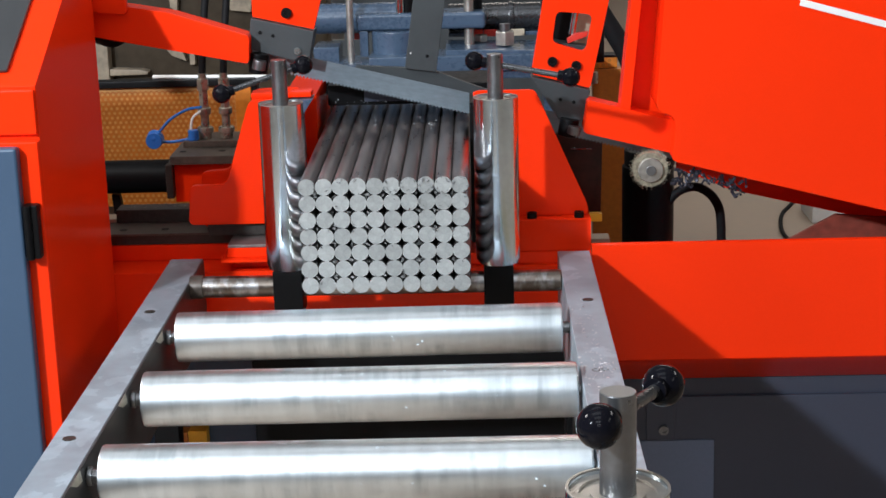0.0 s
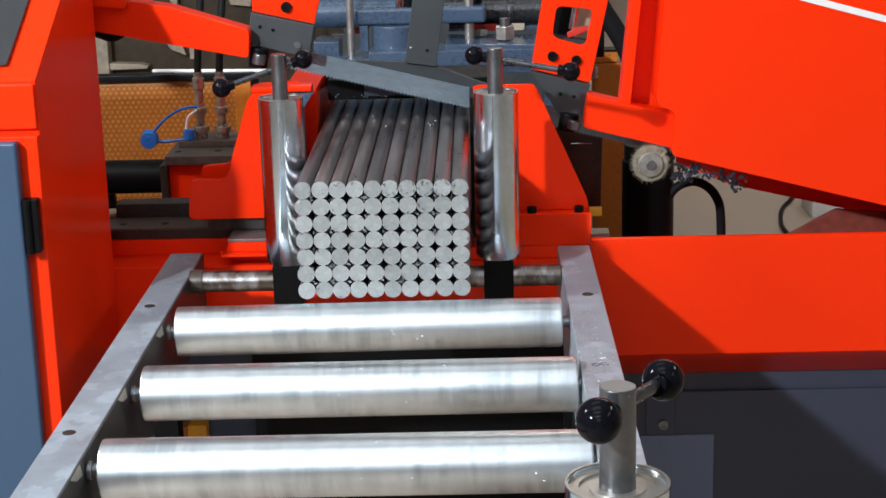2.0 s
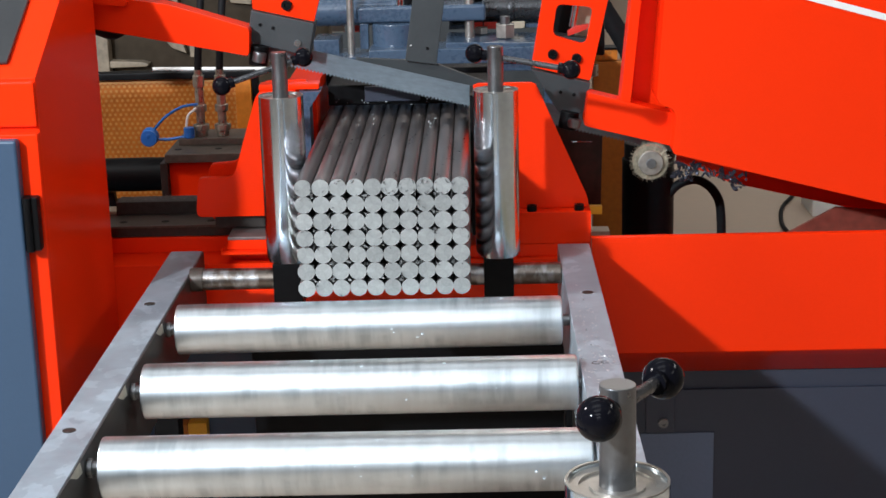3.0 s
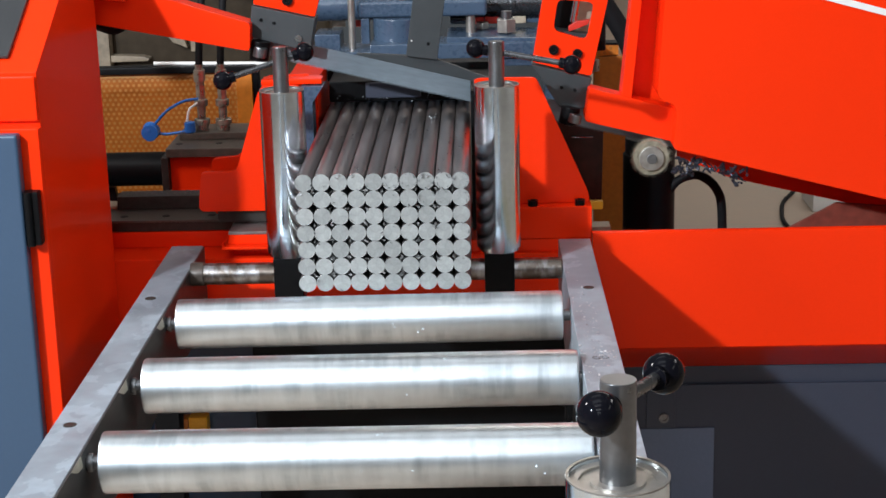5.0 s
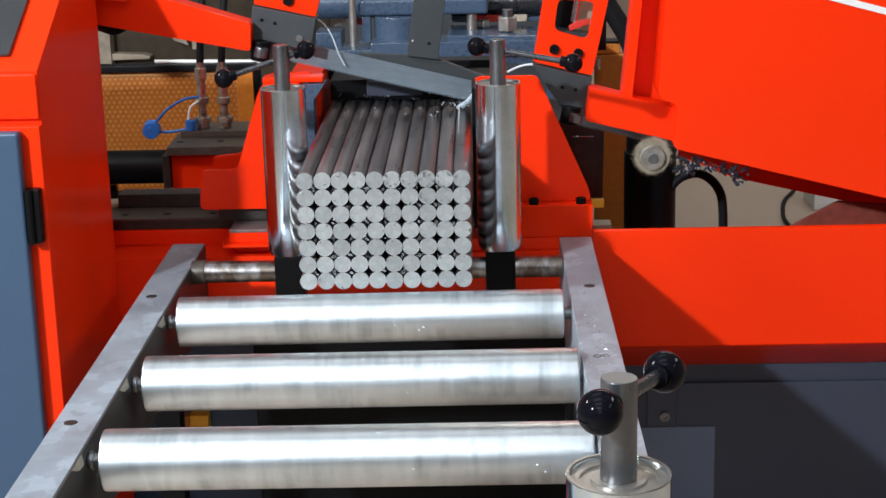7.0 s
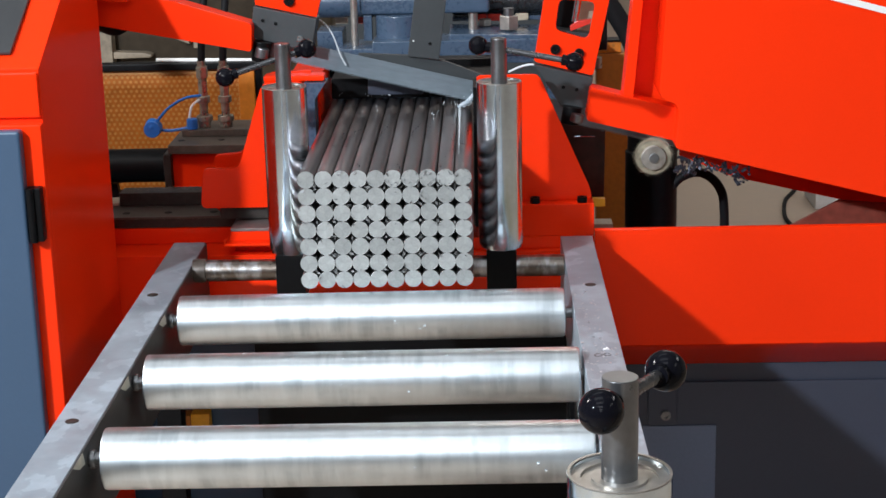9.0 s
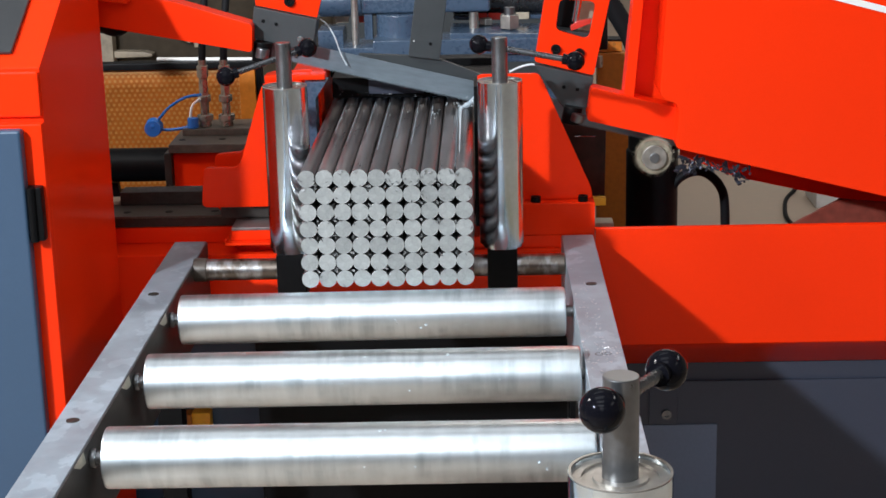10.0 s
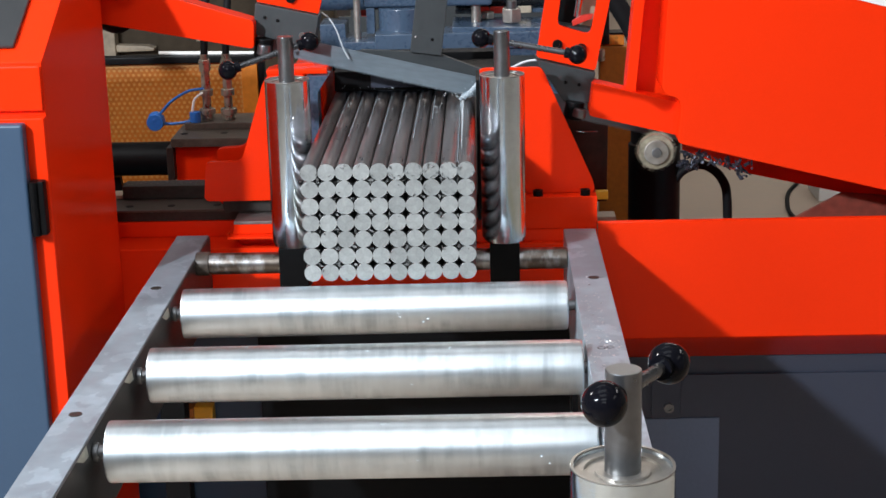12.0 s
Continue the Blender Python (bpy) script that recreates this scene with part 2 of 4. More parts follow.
def tube(points, r, bm=None, seg=12, sub=6):
    """A hose of radius r through the points, smoothly bent."""
    dst = bm or bmesh.new()
    P = [Vector(p) for p in points]
    P = [2 * P[0] - P[1]] + P + [2 * P[-1] - P[-2]]
    way = []
    for k in range(1, len(P) - 2):
        for s in range(sub):
            t = s / sub
            a, b, c, d = P[k - 1:k + 3]
            way.append(0.5 * (2 * b + (c - a) * t + (2 * a - 5 * b + 4 * c - d) * t * t + (3 * b - a - 3 * c + d) * t ** 3))
    way.append(P[-2])
    rings, up = [], Vector((0.13, 0.21, 0.97))
    for k, p in enumerate(way):
        d = (way[min(k + 1, len(way) - 1)] - way[max(k - 1, 0)]).normalized()
        u = (up - d * up.dot(d)).normalized()
        up = u
        v = d.cross(u)
        rings.append([dst.verts.new(p + r * (math.cos(a) * u + math.sin(a) * v)) for a in [2 * math.pi * j / seg for j in range(seg)]])
    for a, b in zip(rings, rings[1:]):
        for j in range(seg):
            dst.faces.new((a[j], a[(j + 1) % seg], b[(j + 1) % seg], b[j]))
    dst.faces.new(rings[0][::-1]), dst.faces.new(rings[-1])
    return dst


def screw(c, way, r, h, parent, mat=BLACK, name="bolt", label=""):
    """A socket-head screw standing on c along way."""
    c, way = Vector(c), Vector(way).normalized()
    bm = ring(c - way * 0.001, c + way * h, r, r * 0.5, seg=18)
    rod(c, c + way * h * 0.5, r * 0.52, bm, 6)
    return part(name, bm, mat, parent, label)


def hexnut(c, r, h, parent, mat=BEARING):
    bm = rod(c, Vector(c) + Vector((0, 0, h)), r, seg=6, bevel=0.0015)
    return part("nut", bm, mat, parent)


# ---- the hall ----
def hall():
    for name, args in (("floor", (-7, 7, -14, 12, -0.2, 0)), ("ceiling", (-7, 7, -14, 12, 4.6, 4.8)),
                       ("wall_north", (-7, 7, 12, 12.2, 0, 4.6)), ("wall_south", (-7, 7, -14.2, -14, 0, 4.6)),
                       ("wall_west", (-7.2, -7, -14, 12, 0, 4.6)), ("wall_east", (7, 7.2, -14, 12, 0, 4.6))):
        ob = part(name, box(*args, bevel=0), FLOOR if name == "floor" else WALL)
        tagged(ob, {"floor": "beige sealed concrete workshop floor", "ceiling": "white painted hall ceiling"}.get(name, "plain off-white hall wall"),
               name.split("_")[0], kind="structure")


hall()

ROLL_TOP = 0.730
ROLL_R = 0.037


# ---- roller table ----
def roller_table():
    t = thing("roller_table", "infeed roller table with bare steel side rails and steel rollers", "roller table", (-0.17, -0.6, 0))
    for x0, x1 in ((-0.530, -0.475), (0.130, 0.183)):
        i, s = (x1, -1) if x0 < 0 else (x0, 1)
        out = [(i, 0.590), (i, 0.715), (i + s * 0.054, 0.715), (i + s * 0.054, 0.705), (i + s * 0.009, 0.705), (i + s * 0.009, 0.600),
               (i + s * 0.054, 0.600), (i + s * 0.054, 0.590)]
        bm = prism(out, -1.62, 0.335, 0.0015)
        rail = part("side_rail", bm, RAIL, t, "bare grey steel channel rail with wear marks")
        xm = -0.508 if s < 0 else 0.162
        # Left rail only: a dark plate holds the inner face's shade in its colour.
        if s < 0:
            part("rail_web", box(-0.4749, -0.4730, -1.618, 0.333, 0.592, 0.7135, 0.0005), RAIL_SHADE, rail, "dark inner face of the left rail, its shade put into the colour")
        for y in (0.028 if s < 0 else 0.045, -0.5, -1.1):
            part("rail_screw", rod((xm, y, 0.7145), (xm, y, 0.7158), 0.0085, seg=20, bevel=0.0006), DARK, rail)
    # each roller: its two ends in x and y
    for x0, y0, x1, y1 in ((-0.456, -0.034, 0.118, -0.022), (-0.4545, -0.303, 0.1245, -0.296), (-0.4535, -0.567, 0.1262, -0.563)):
        z, y = ROLL_TOP - ROLL_R, (y0 + y1) / 2
        bm = rod((x0, y0, z), (x1, y1, z), ROLL_R, seg=72, bevel=0.003)
        r = part("roller", bm, ROLLER, t, "polished turned steel roller")
        part("axle", rod((-0.4729, y0, z), (x0 - 0.0002, y0, z), 0.0085, seg=20), SHAFT, r)
        part("axle", rod((x1 + 0.0002, y1, z), (0.1299, y1, z), 0.0085, seg=20), SHAFT, r)
        bm = rod((-0.4728, y0, z), (-0.465, y0, z), 0.0115, seg=20, bevel=0.002)
        part("bearing_boss", bm, SHAFT, r)
        bm = bmesh.new()
        ends = [[bm.verts.new((x, y0 + dy, dz)) for dy, dz in ((-0.078, 0.7128), (-0.030, 0.7130), (-0.022, 0.696), (-0.050, 0.700))] for x in (-0.4733, -0.4727)]
        bm.faces.new(ends[0]), bm.faces.new(ends[1][::-1])
        for k in range(4):
            bm.faces.new((ends[0][k], ends[0][(k + 1) % 4], ends[1][(k + 1) % 4], ends[1][k]))
        part("wear_mark", bm, WORN, r, "bright worn patch on the rail")
        rnd = random.Random(int(-y * 100) + 7)
        bm = bmesh.new()
        for _ in range(11):
            x, a, q = rnd.gauss(-0.16, 0.12), radians(rnd.choice((rnd.uniform(-15, 20), rnd.uniform(60, 90)))), rnd.uniform(0.0008, 0.0016)
            x = max(-0.44, min(0.10, x))
            c = Vector((x, y - ROLL_R * math.cos(a), ROLL_TOP - ROLL_R + ROLL_R * math.sin(a)))
            b = bmesh.new()
            bmesh.ops.create_icosphere(b, subdivisions=1, radius=q, matrix=Matrix.Translation(c) @ Matrix.Diagonal((rnd.uniform(1, 2), 0.8, 0.8, 1)))
            join(bm, b)
        tagged(part("drop_dot", bm, COOLANT, r, "scattered milky drops"), kind="stuff")
    rnd = random.Random(21)
    bm = bmesh.new()
    for _ in range(130):
        x, y = rnd.uniform(0.132, 0.165), rnd.gauss(-0.20, 0.13)
        if rnd.random() < 0.3:
            x, y = rnd.uniform(0.15, 0.18), rnd.gauss(-0.27, 0.012)
        c, q = Vector((x, y, 0.7157)), rnd.uniform(0.0005, 0.0014)
        v = [bm.verts.new(c + Vector((rnd.uniform(-2, 2), rnd.uniform(-2, 2), rnd.uniform(-0.2, 1.5))) * q) for _ in range(4)]
        for f in ((0, 1, 2), (0, 1, 3), (1, 2, 3), (0, 2, 3)):
            bm.faces.new([v[k] for k in f])
    tagged(part("swarf", bm, CHIPLIGHT, t, "fine bright swarf on the rail", smooth=5), kind="stuff")
    bm = ring((0.151, -0.283, 0.7151), (0.151, -0.283, 0.7154), 0.0058, 0.0046, seg=20)
    ring((0.163, -0.281, 0.7151), (0.163, -0.281, 0.7154), 0.0052, 0.0042, bm, 20)
    part("ring_mark", bm, DARK, t, "dark scratched ring marks on the rail")
    # Added light blocker: carries the rail's shadow down over the plinth.
    part("shadow_skirt", box(0.1395, 0.1435, -1.60, 0.330, 0.300, 0.5895, 0.001), DARK, t, "dark sheet added under the rail to throw its shadow lower")
    for y in (0.20, -1.36):
        bm = rod((-0.4745, y, 0.703), (0.1295, y, 0.703), 0.0175, seg=36, bevel=0.002)
        part("cross_shaft", bm, DULL, t, "round plated steel cross shaft")
        part("shaft_collar", rod((-0.4745, y, 0.703), (-0.452, y, 0.703), 0.0195, seg=30, bevel=0.002), OILY, t)
    for x in (-0.507, 0.15):
        for y in (0.10, -1.5):
            part("leg", box(x - 0.02, x + 0.02, y - 0.02, y + 0.02, 0.0, 0.5895, 0.003), BLACK, t, "black square leg")


roller_table()


# ---- guide rollers ----
def guide_roller(at, handle, label):
    """An upright roller on the cross shaft, with a clamping handle through its spindle: at is the foot of the roller, handle the ends of the bar."""
    x, y, z = at
    g = thing("guide_roller", label, "guide roller", (x, y, z), "upright guide rollers")
    bm = box(x - 0.024, x + 0.024, y - 0.030, y + 0.030, z - 0.075, z - 0.0005, 0.003)
    part("bracket", bm, BLACK, g, "black clamping block on the cross shaft")
    bm = ring((x, y, z + 0.006), (x, y, z + 0.268), 0.0355, 0.0332, seg=56)
    rod((x, y, z + 0.002), (x, y, z + 0.250), 0.0330, bm, 40)
    ring((x, y, z + 0.0), (x, y, z + 0.0065), 0.033, 0.02, bm, 48)
    part("sleeve", bm, CHROME, g, "bright plated steel sleeve", smooth=30)
    part("rim", ring((x, y, z + 0.2682), (x, y, z + 0.2692), 0.0353, 0.0334, seg=56), BEARING, g, smooth=30)
    bm = ring((x, y, z + 0.255), (x, y, z + 0.2655), 0.0331, 0.0262, seg=48)
    ring((x, y, z + 0.255), (x, y, z + 0.2635), 0.0261, 0.0190, bm, 48)
    ring((x, y, z + 0.255), (x, y, z + 0.2655), 0.0189, 0.0126, bm, 40)
    part("bearing", bm, BEARING, g, "pale steel ball bearing", smooth=30)
    top = z + 0.337
    sp = part("spindle", rod((x, y, z + 0.25), (x, y, top), 0.0124, seg=32, bevel=0.0012), SHAFT, g, "round grey steel spindle")
    a, b = [Vector(h) for h in handle]
    part("handle_bar", rod(a, b, 0.0048, seg=16), HANDLE, g)
    for k in (a, b):
        d = (k - (a + b) / 2).normalized()
        bm = ball(k + d * 0.004, 0.0152)
        rod(k - d * 0.016, k - d * 0.004, 0.0085, bm, 20)
        part("knob", bm, KNOB, g, "glossy black ball knob")
    return g


guide_roller((-0.312, 0.20, 0.735), ((-0.398, 0.185, 1.024), (-0.278, 0.212, 1.060)), "bright steel upright guide roller with black ball knobs")
guide_roller((0.028, 0.20, 0.737), ((0.000, 0.208, 1.061), (0.142, 0.185, 1.037)), "bright steel upright guide roller with black ball knobs")
guide_roller((0.0885, -1.36, 0.737), ((0.0755, -1.386, 1.0605), (0.1265, -1.279, 1.0475)), "bright steel upright guide roller with black ball knobs")


# ---- the bars ----
def bar_mesh():
    r, n = 0.01288, 28
    bm = bmesh.new()
    rows = []
    for y, q in ((0.0, r + 0.0002), (0.0015, r + 0.0003), (0.004, r), (1.05, r)):
        rows.append([bm.verts.new((q * math.cos(2 * math.pi * k / n), y, q * math.sin(2 * math.pi * k / n))) for k in range(n)])
    f = bm.faces.new(rows[0])
    f.material_index = 1
    bm.faces.new(rows[3][::-1])
    for a, b in zip(rows, rows[1:]):
        for k in range(n):
            bm.faces.new((a[k], a[(k + 1) % n], b[(k + 1) % n], b[k]))
    bmesh.ops.recalc_face_normals(bm, faces=bm.faces)
    for f in bm.faces:
        f.smooth = f.material_index == 0 and len(f.verts) == 4
    me = bpy.data.meshes.new("bar")
    bm.to_mesh(me)
    bm.free()
    me.materials.append(BARSIDE), me.materials.append(BAREND)
    return me


def bar_bundle():
    t = thing("bar_bundle", "bundle of round steel bars with fresh sawn ends on the rollers", "steel bars", (-0.146, 0.0, ROLL_TOP))
    me = bar_mesh()
    rnd = random.Random(4)
    for i in range(10):
        for j in range(7):
            b = new("bar", me)
            b.parent = t
            b.location = ((i - 4.5) * 0.0259 + rnd.uniform(-0.0003, 0.0003), rnd.uniform(-0.0012, 0.0012), 0.01288 + j * 0.02578)
            b.rotation_euler = (0, rnd.uniform(0, 6.28), 0)
    # burrs and smeared chips in the gaps between the sawn ends
    bm = bmesh.new()
    for i in range(9):
        for j in range(6):
            for _ in range(rnd.choice((0, 1, 2, 3, 5))):
                c = Vector(((i - 4) * 0.0259 + rnd.gauss(0, 0.0016), -0.0005, 0.0258 + j * 0.0257 + rnd.gauss(0, 0.0016)))
                a = rnd.uniform(0, 3.14)
                d = Vector((math.cos(a), 0, math.sin(a))) * rnd.uniform(0.0015, 0.0045)
                e = Vector((-math.sin(a), 0, math.cos(a))) * rnd.uniform(0.0008, 0.002)
                y = Vector((0, rnd.uniform(0.0005, 0.004), 0))
                v = [bm.verts.new(p) for p in (c - d - y, c - e, c + d - y * 0.3, c + e - y, c + y * 0.4 + d * 0.2)]
                for f in ((0, 1, 3), (1, 2, 3), (0, 4, 1), (1, 4, 2), (2, 4, 3), (3, 4, 0)):
                    bm.faces.new([v[k] for k in f])
    me = bpy.data.meshes.new("burr")
    bm.to_mesh(me)
    bm.free()
    me.materials.append(BURR)
    # dark torn slivers on the rims of the ends, most on the upper rows
    torn = bmesh.new()
    for _ in range(130):
        i, j = rnd.randrange(10), 6 - int(7 * rnd.random() ** 3.5)
        if j > 4 and rnd.random() < 0.5:
            i = rnd.randrange(5, 10)
        g = rnd.uniform(0, 6.28)
        q = 0.0129 - abs(rnd.gauss(0, 0.0016 if j < 5 else 0.003))
        c = Vector(((i - 4.5) * 0.0259 + q * math.cos(g), -0.0016, 0.01288 + j * 0.02578 + q * math.sin(g)))
        a = g + 1.57 + rnd.gauss(0, 0.7)
        d = Vector((math.cos(a), 0, math.sin(a))) * rnd.uniform(0.001, 0.0042)
        e = Vector((-math.sin(a), 0, math.cos(a))) * rnd.uniform(0.0003, 0.0011)
        y = Vector((0, rnd.uniform(0.0003, 0.0015), 0))
        v = [torn.verts.new(p) for p in (c - d - y, c - e, c + d - y * 0.3, c + e - y, c + y * 0.9)]
        for f in ((0, 1, 3), (1, 2, 3), (0, 4, 1), (1, 4, 2), (2, 4, 3), (3, 4, 0)):
            torn.faces.new([v[k] for k in f])
    dark = bpy.data.meshes.new("sliver")
    torn.to_mesh(dark)
    torn.free()
    dark.materials.append(SLIVER)
    tagged(new("sliver", dark), "dark torn slivers on the bar ends", kind="stuff").parent = t
    # pale drops that paint the specular dots on the wet bars
    drops = bmesh.new()
    for _ in range(26):
        i = rnd.randrange(1, 8)
        b = bmesh.new()
        c = Vector(((i - 4.5) * 0.0259 + rnd.gauss(0, 0.003), rnd.gauss(0.47, 0.05), 0.01288 * 2 + 6 * 0.02578 - 0.0003))
        bmesh.ops.create_icosphere(b, subdivisions=1, radius=rnd.uniform(0.0008, 0.0017), matrix=Matrix.Translation(c) @ Matrix.Diagonal((1, rnd.uniform(1, 2.5), 0.6, 1)))
        join(drops, b)
    wet = bpy.data.meshes.new("drop_dot")
    drops.to_mesh(wet)
    drops.free()
    wet.materials.append(COOLANT)
    tagged(new("drop_dot", wet), "small pale drops set as the glints on the wet bars", kind="stuff").parent = t
    b = tagged(new("burr", me), "bright torn burrs between the bar ends", kind="stuff")
    b.parent = t
    return t


BUNDLE = bar_bundle()


# ---- saw base ----
def saw_base():
    t = thing("bandsaw", "red and blue-grey welded steel base of the bandsaw", "bandsaw", (0.0, 0.6, 0))
    # the chip tray: front wall with a folded top edge, floor and end wall
    part("tray_wall", box(0.190, 1.30, 0.360, 0.364, 0.508, 0.7178, 0.0015), RED, t, "glossy red sheet-steel chip tray wall")
    part("tray_rim", box(0.190, 1.30, 0.3642, 0.376, 0.7138, 0.7176, 0.001), RED, t)
    part("tray_floor", box(0.190, 1.30, 0.3645, 0.90, 0.508, 0.514, 0.001), RED, t)
    bm = bmesh.new()
    vs = [bm.verts.new((x, y, z)) for x in (0.190, 1.30) for y, z in ((0.360, 0.5075), (0.90, 0.5075), (0.90, 0.440), (0.455, 0.440))]
    for f in ((0, 1, 2, 3), (7, 6, 5, 4), (0, 4, 5, 1), (1, 5, 6, 2), (2, 6, 7, 3), (3, 7, 4, 0)):
        bm.faces.new([vs[i] for i in f])
    part("tray_underside", bm, RED, t, "red sloped underside of the tray")
    # body under the roller table
    bm = box(-1.30, 0.1895, 0.362, 0.60, 0.535, 0.6835, 0.002)
    part("bed_body", bm, RED, t, "red painted bed body")
    bm = box(-1.30, 1.30, 0.460, 1.0, 0.0, 0.4395, 0.003)
    part("plinth", bm, PLINTH, t, "dark blue-grey painted plinth")
    bm = box(0.27, 1.30, 0.452, 0.4597, 0.0, 0.405, 0.0015)
    part("plinth_panel", bm, PLINTH, t, "dark grey plinth panel")
    bm = prism([(0.2935, 0.324), (0.3455, 0.324), (0.3455, 0.398), (0.2935, 0.398)], 0.446, 0.4517, 0.002)
    part("cover_plate", bm, PLINTH, t)
    screw((0.325, 0.4459, 0.345), (0, -1, 0), 0.009, 0.006, t, SHAFT)
    # bed with its dark slide rail
    part("rail_base", box(-0.80, -0.295, 0.443, 0.578, 0.684, 0.7120, 0.002), RED, t)
    rail = part("slide_rail", box(-0.80, -0.295, 0.440, 0.580, 0.7300, 0.7341, 0.001), OILY, t, "dark oily steel slide rail")
    # The dark material carries the shade of this set-back lower half.
    part("rail_body", box(-0.80, -0.295, 0.447, 0.580, 0.7124, 0.7298, 0.001), DARK, rail, "set-back lower half of the rail, darkened for its shade")
    for x in (-0.637, -0.562, -0.48):
        part("rail_screw", rod((x, 0.471, 0.7336), (x, 0.471, 0.7347), 0.007, seg=16), BLACK, rail)
    part("guide_strip", box(-0.659, -0.300, 0.520, 0.566, 0.7345, 0.7590, 0.002), DARK, t, "oily black guide strip with swarf on it")
    part("bed_block", box(-0.284, 0.19, 0.372, 0.46, 0.6838, 0.705, 0.0015), RED, t)
    part("slide_block", prism([(-0.437, 0.7108), (-0.2845, 0.7108), (-0.2845, 0.7275), (-0.434, 0.7275)], 0.354, 0.4395, 0.0015), RED, t)
    part("slide_foot", box(-0.432, -0.2845, 0.386, 0.4395, 0.6838, 0.7057, 0.0015), RED, t)
    part("wear_plate", box(-0.434, -0.2845, 0.354, 0.4395, 0.7278, 0.7330, 0.001), PLATE, t, "worn bare steel wear plate")
    lip = box(-0.444, -0.2845, 0.336, 0.4390, 0.706, 0.7105, 0.001)
    box(-0.4445, -0.441, 0.336, 0.3536, 0.7107, 0.716, 0.001, lip)
    part("drip_lip", lip, RED, t, "thin red drip lip with an upturned end")
    bm = box(-0.16, 0.18, 0.601, 0.90, 0.5345, 0.7155, 0.002)
    part("rear_bed", bm, DARK, t)
    part("wood_block", box(-0.700, -0.6615, 0.525, 0.565, 0.7345, 0.7415, 0.002), TAN, t, "tan wooden block")
    part("stop_block", box(0.1905, 0.214, 0.440, 0.455, 0.7385, 0.7535, 0.002), YELLOW, t, "yellow stop block")
    part("stop_block", box(0.200, 0.237, 0.56, 0.60, 0.5145, 0.6765, 0.002), TAN, t, "pale stop block")
    rnd = random.Random(5)
    bm = bmesh.new()
    for _ in range(260):
        c, q = Vector((rnd.uniform(-0.655, -0.45), rnd.uniform(0.530, 0.564), 0.7592)), rnd.uniform(0.0006, 0.0016)
        v = [bm.verts.new(c + Vector((rnd.uniform(-2, 2), rnd.uniform(-2, 2), rnd.uniform(-0.2, 1.2))) * q) for _ in range(4)]
        for f in ((0, 1, 2), (0, 1, 3), (1, 2, 3), (0, 2, 3)):
            bm.faces.new([v[k] for k in f])
    tagged(part("swarf", bm, PLATE, t, "curled swarf lying on the guide strip", smooth=5), kind="stuff")
    part("post", box(-0.592, -0.553, 0.420, 0.4517, 0.02, 0.380, 0.003), BLACK, t, "black post under the bed")
    part("bracket_side", box(-0.552, -0.5385, 0.421, 0.4517, 0.305, 0.366, 0.002), OCHRE, t, "brown-orange side of the bracket")
    part("yellow_bracket", box(-0.538, -0.5035, 0.423, 0.4517, 0.305, 0.368, 0.003), YELLOW, t, "yellow painted bracket")
    # Black box in place of the shade below the bed body.
    part("bed_shade", box(-0.41, 0.185, 0.390, 0.4597, 0.16, 0.534, 0.004), BLACK, t, "black box standing in for the shade under the bed")
    part("blue_skirt", box(-0.80, -0.415, 0.452, 0.4597, 0.02, 0.434, 0.002), BLUE, t, "blue-grey skirt panel")
    part("lower_frame", box(-1.30, 0.185, 0.4605, 0.90, 0.440, 0.534, 0.003), BLUE, t)
    part("bed_top", box(-0.29, 0.17, 0.505, 0.60, 0.684, 0.690, 0.001), DARK, t, "oily dark bed top with swarf")
    part("pale_plate", box(0.2845, 0.4176, 0.4475, 0.4517, 0.02, 0.3225, 0.001), PALEBLUE, t, "pale blue-grey plate on the plinth")


saw_base()


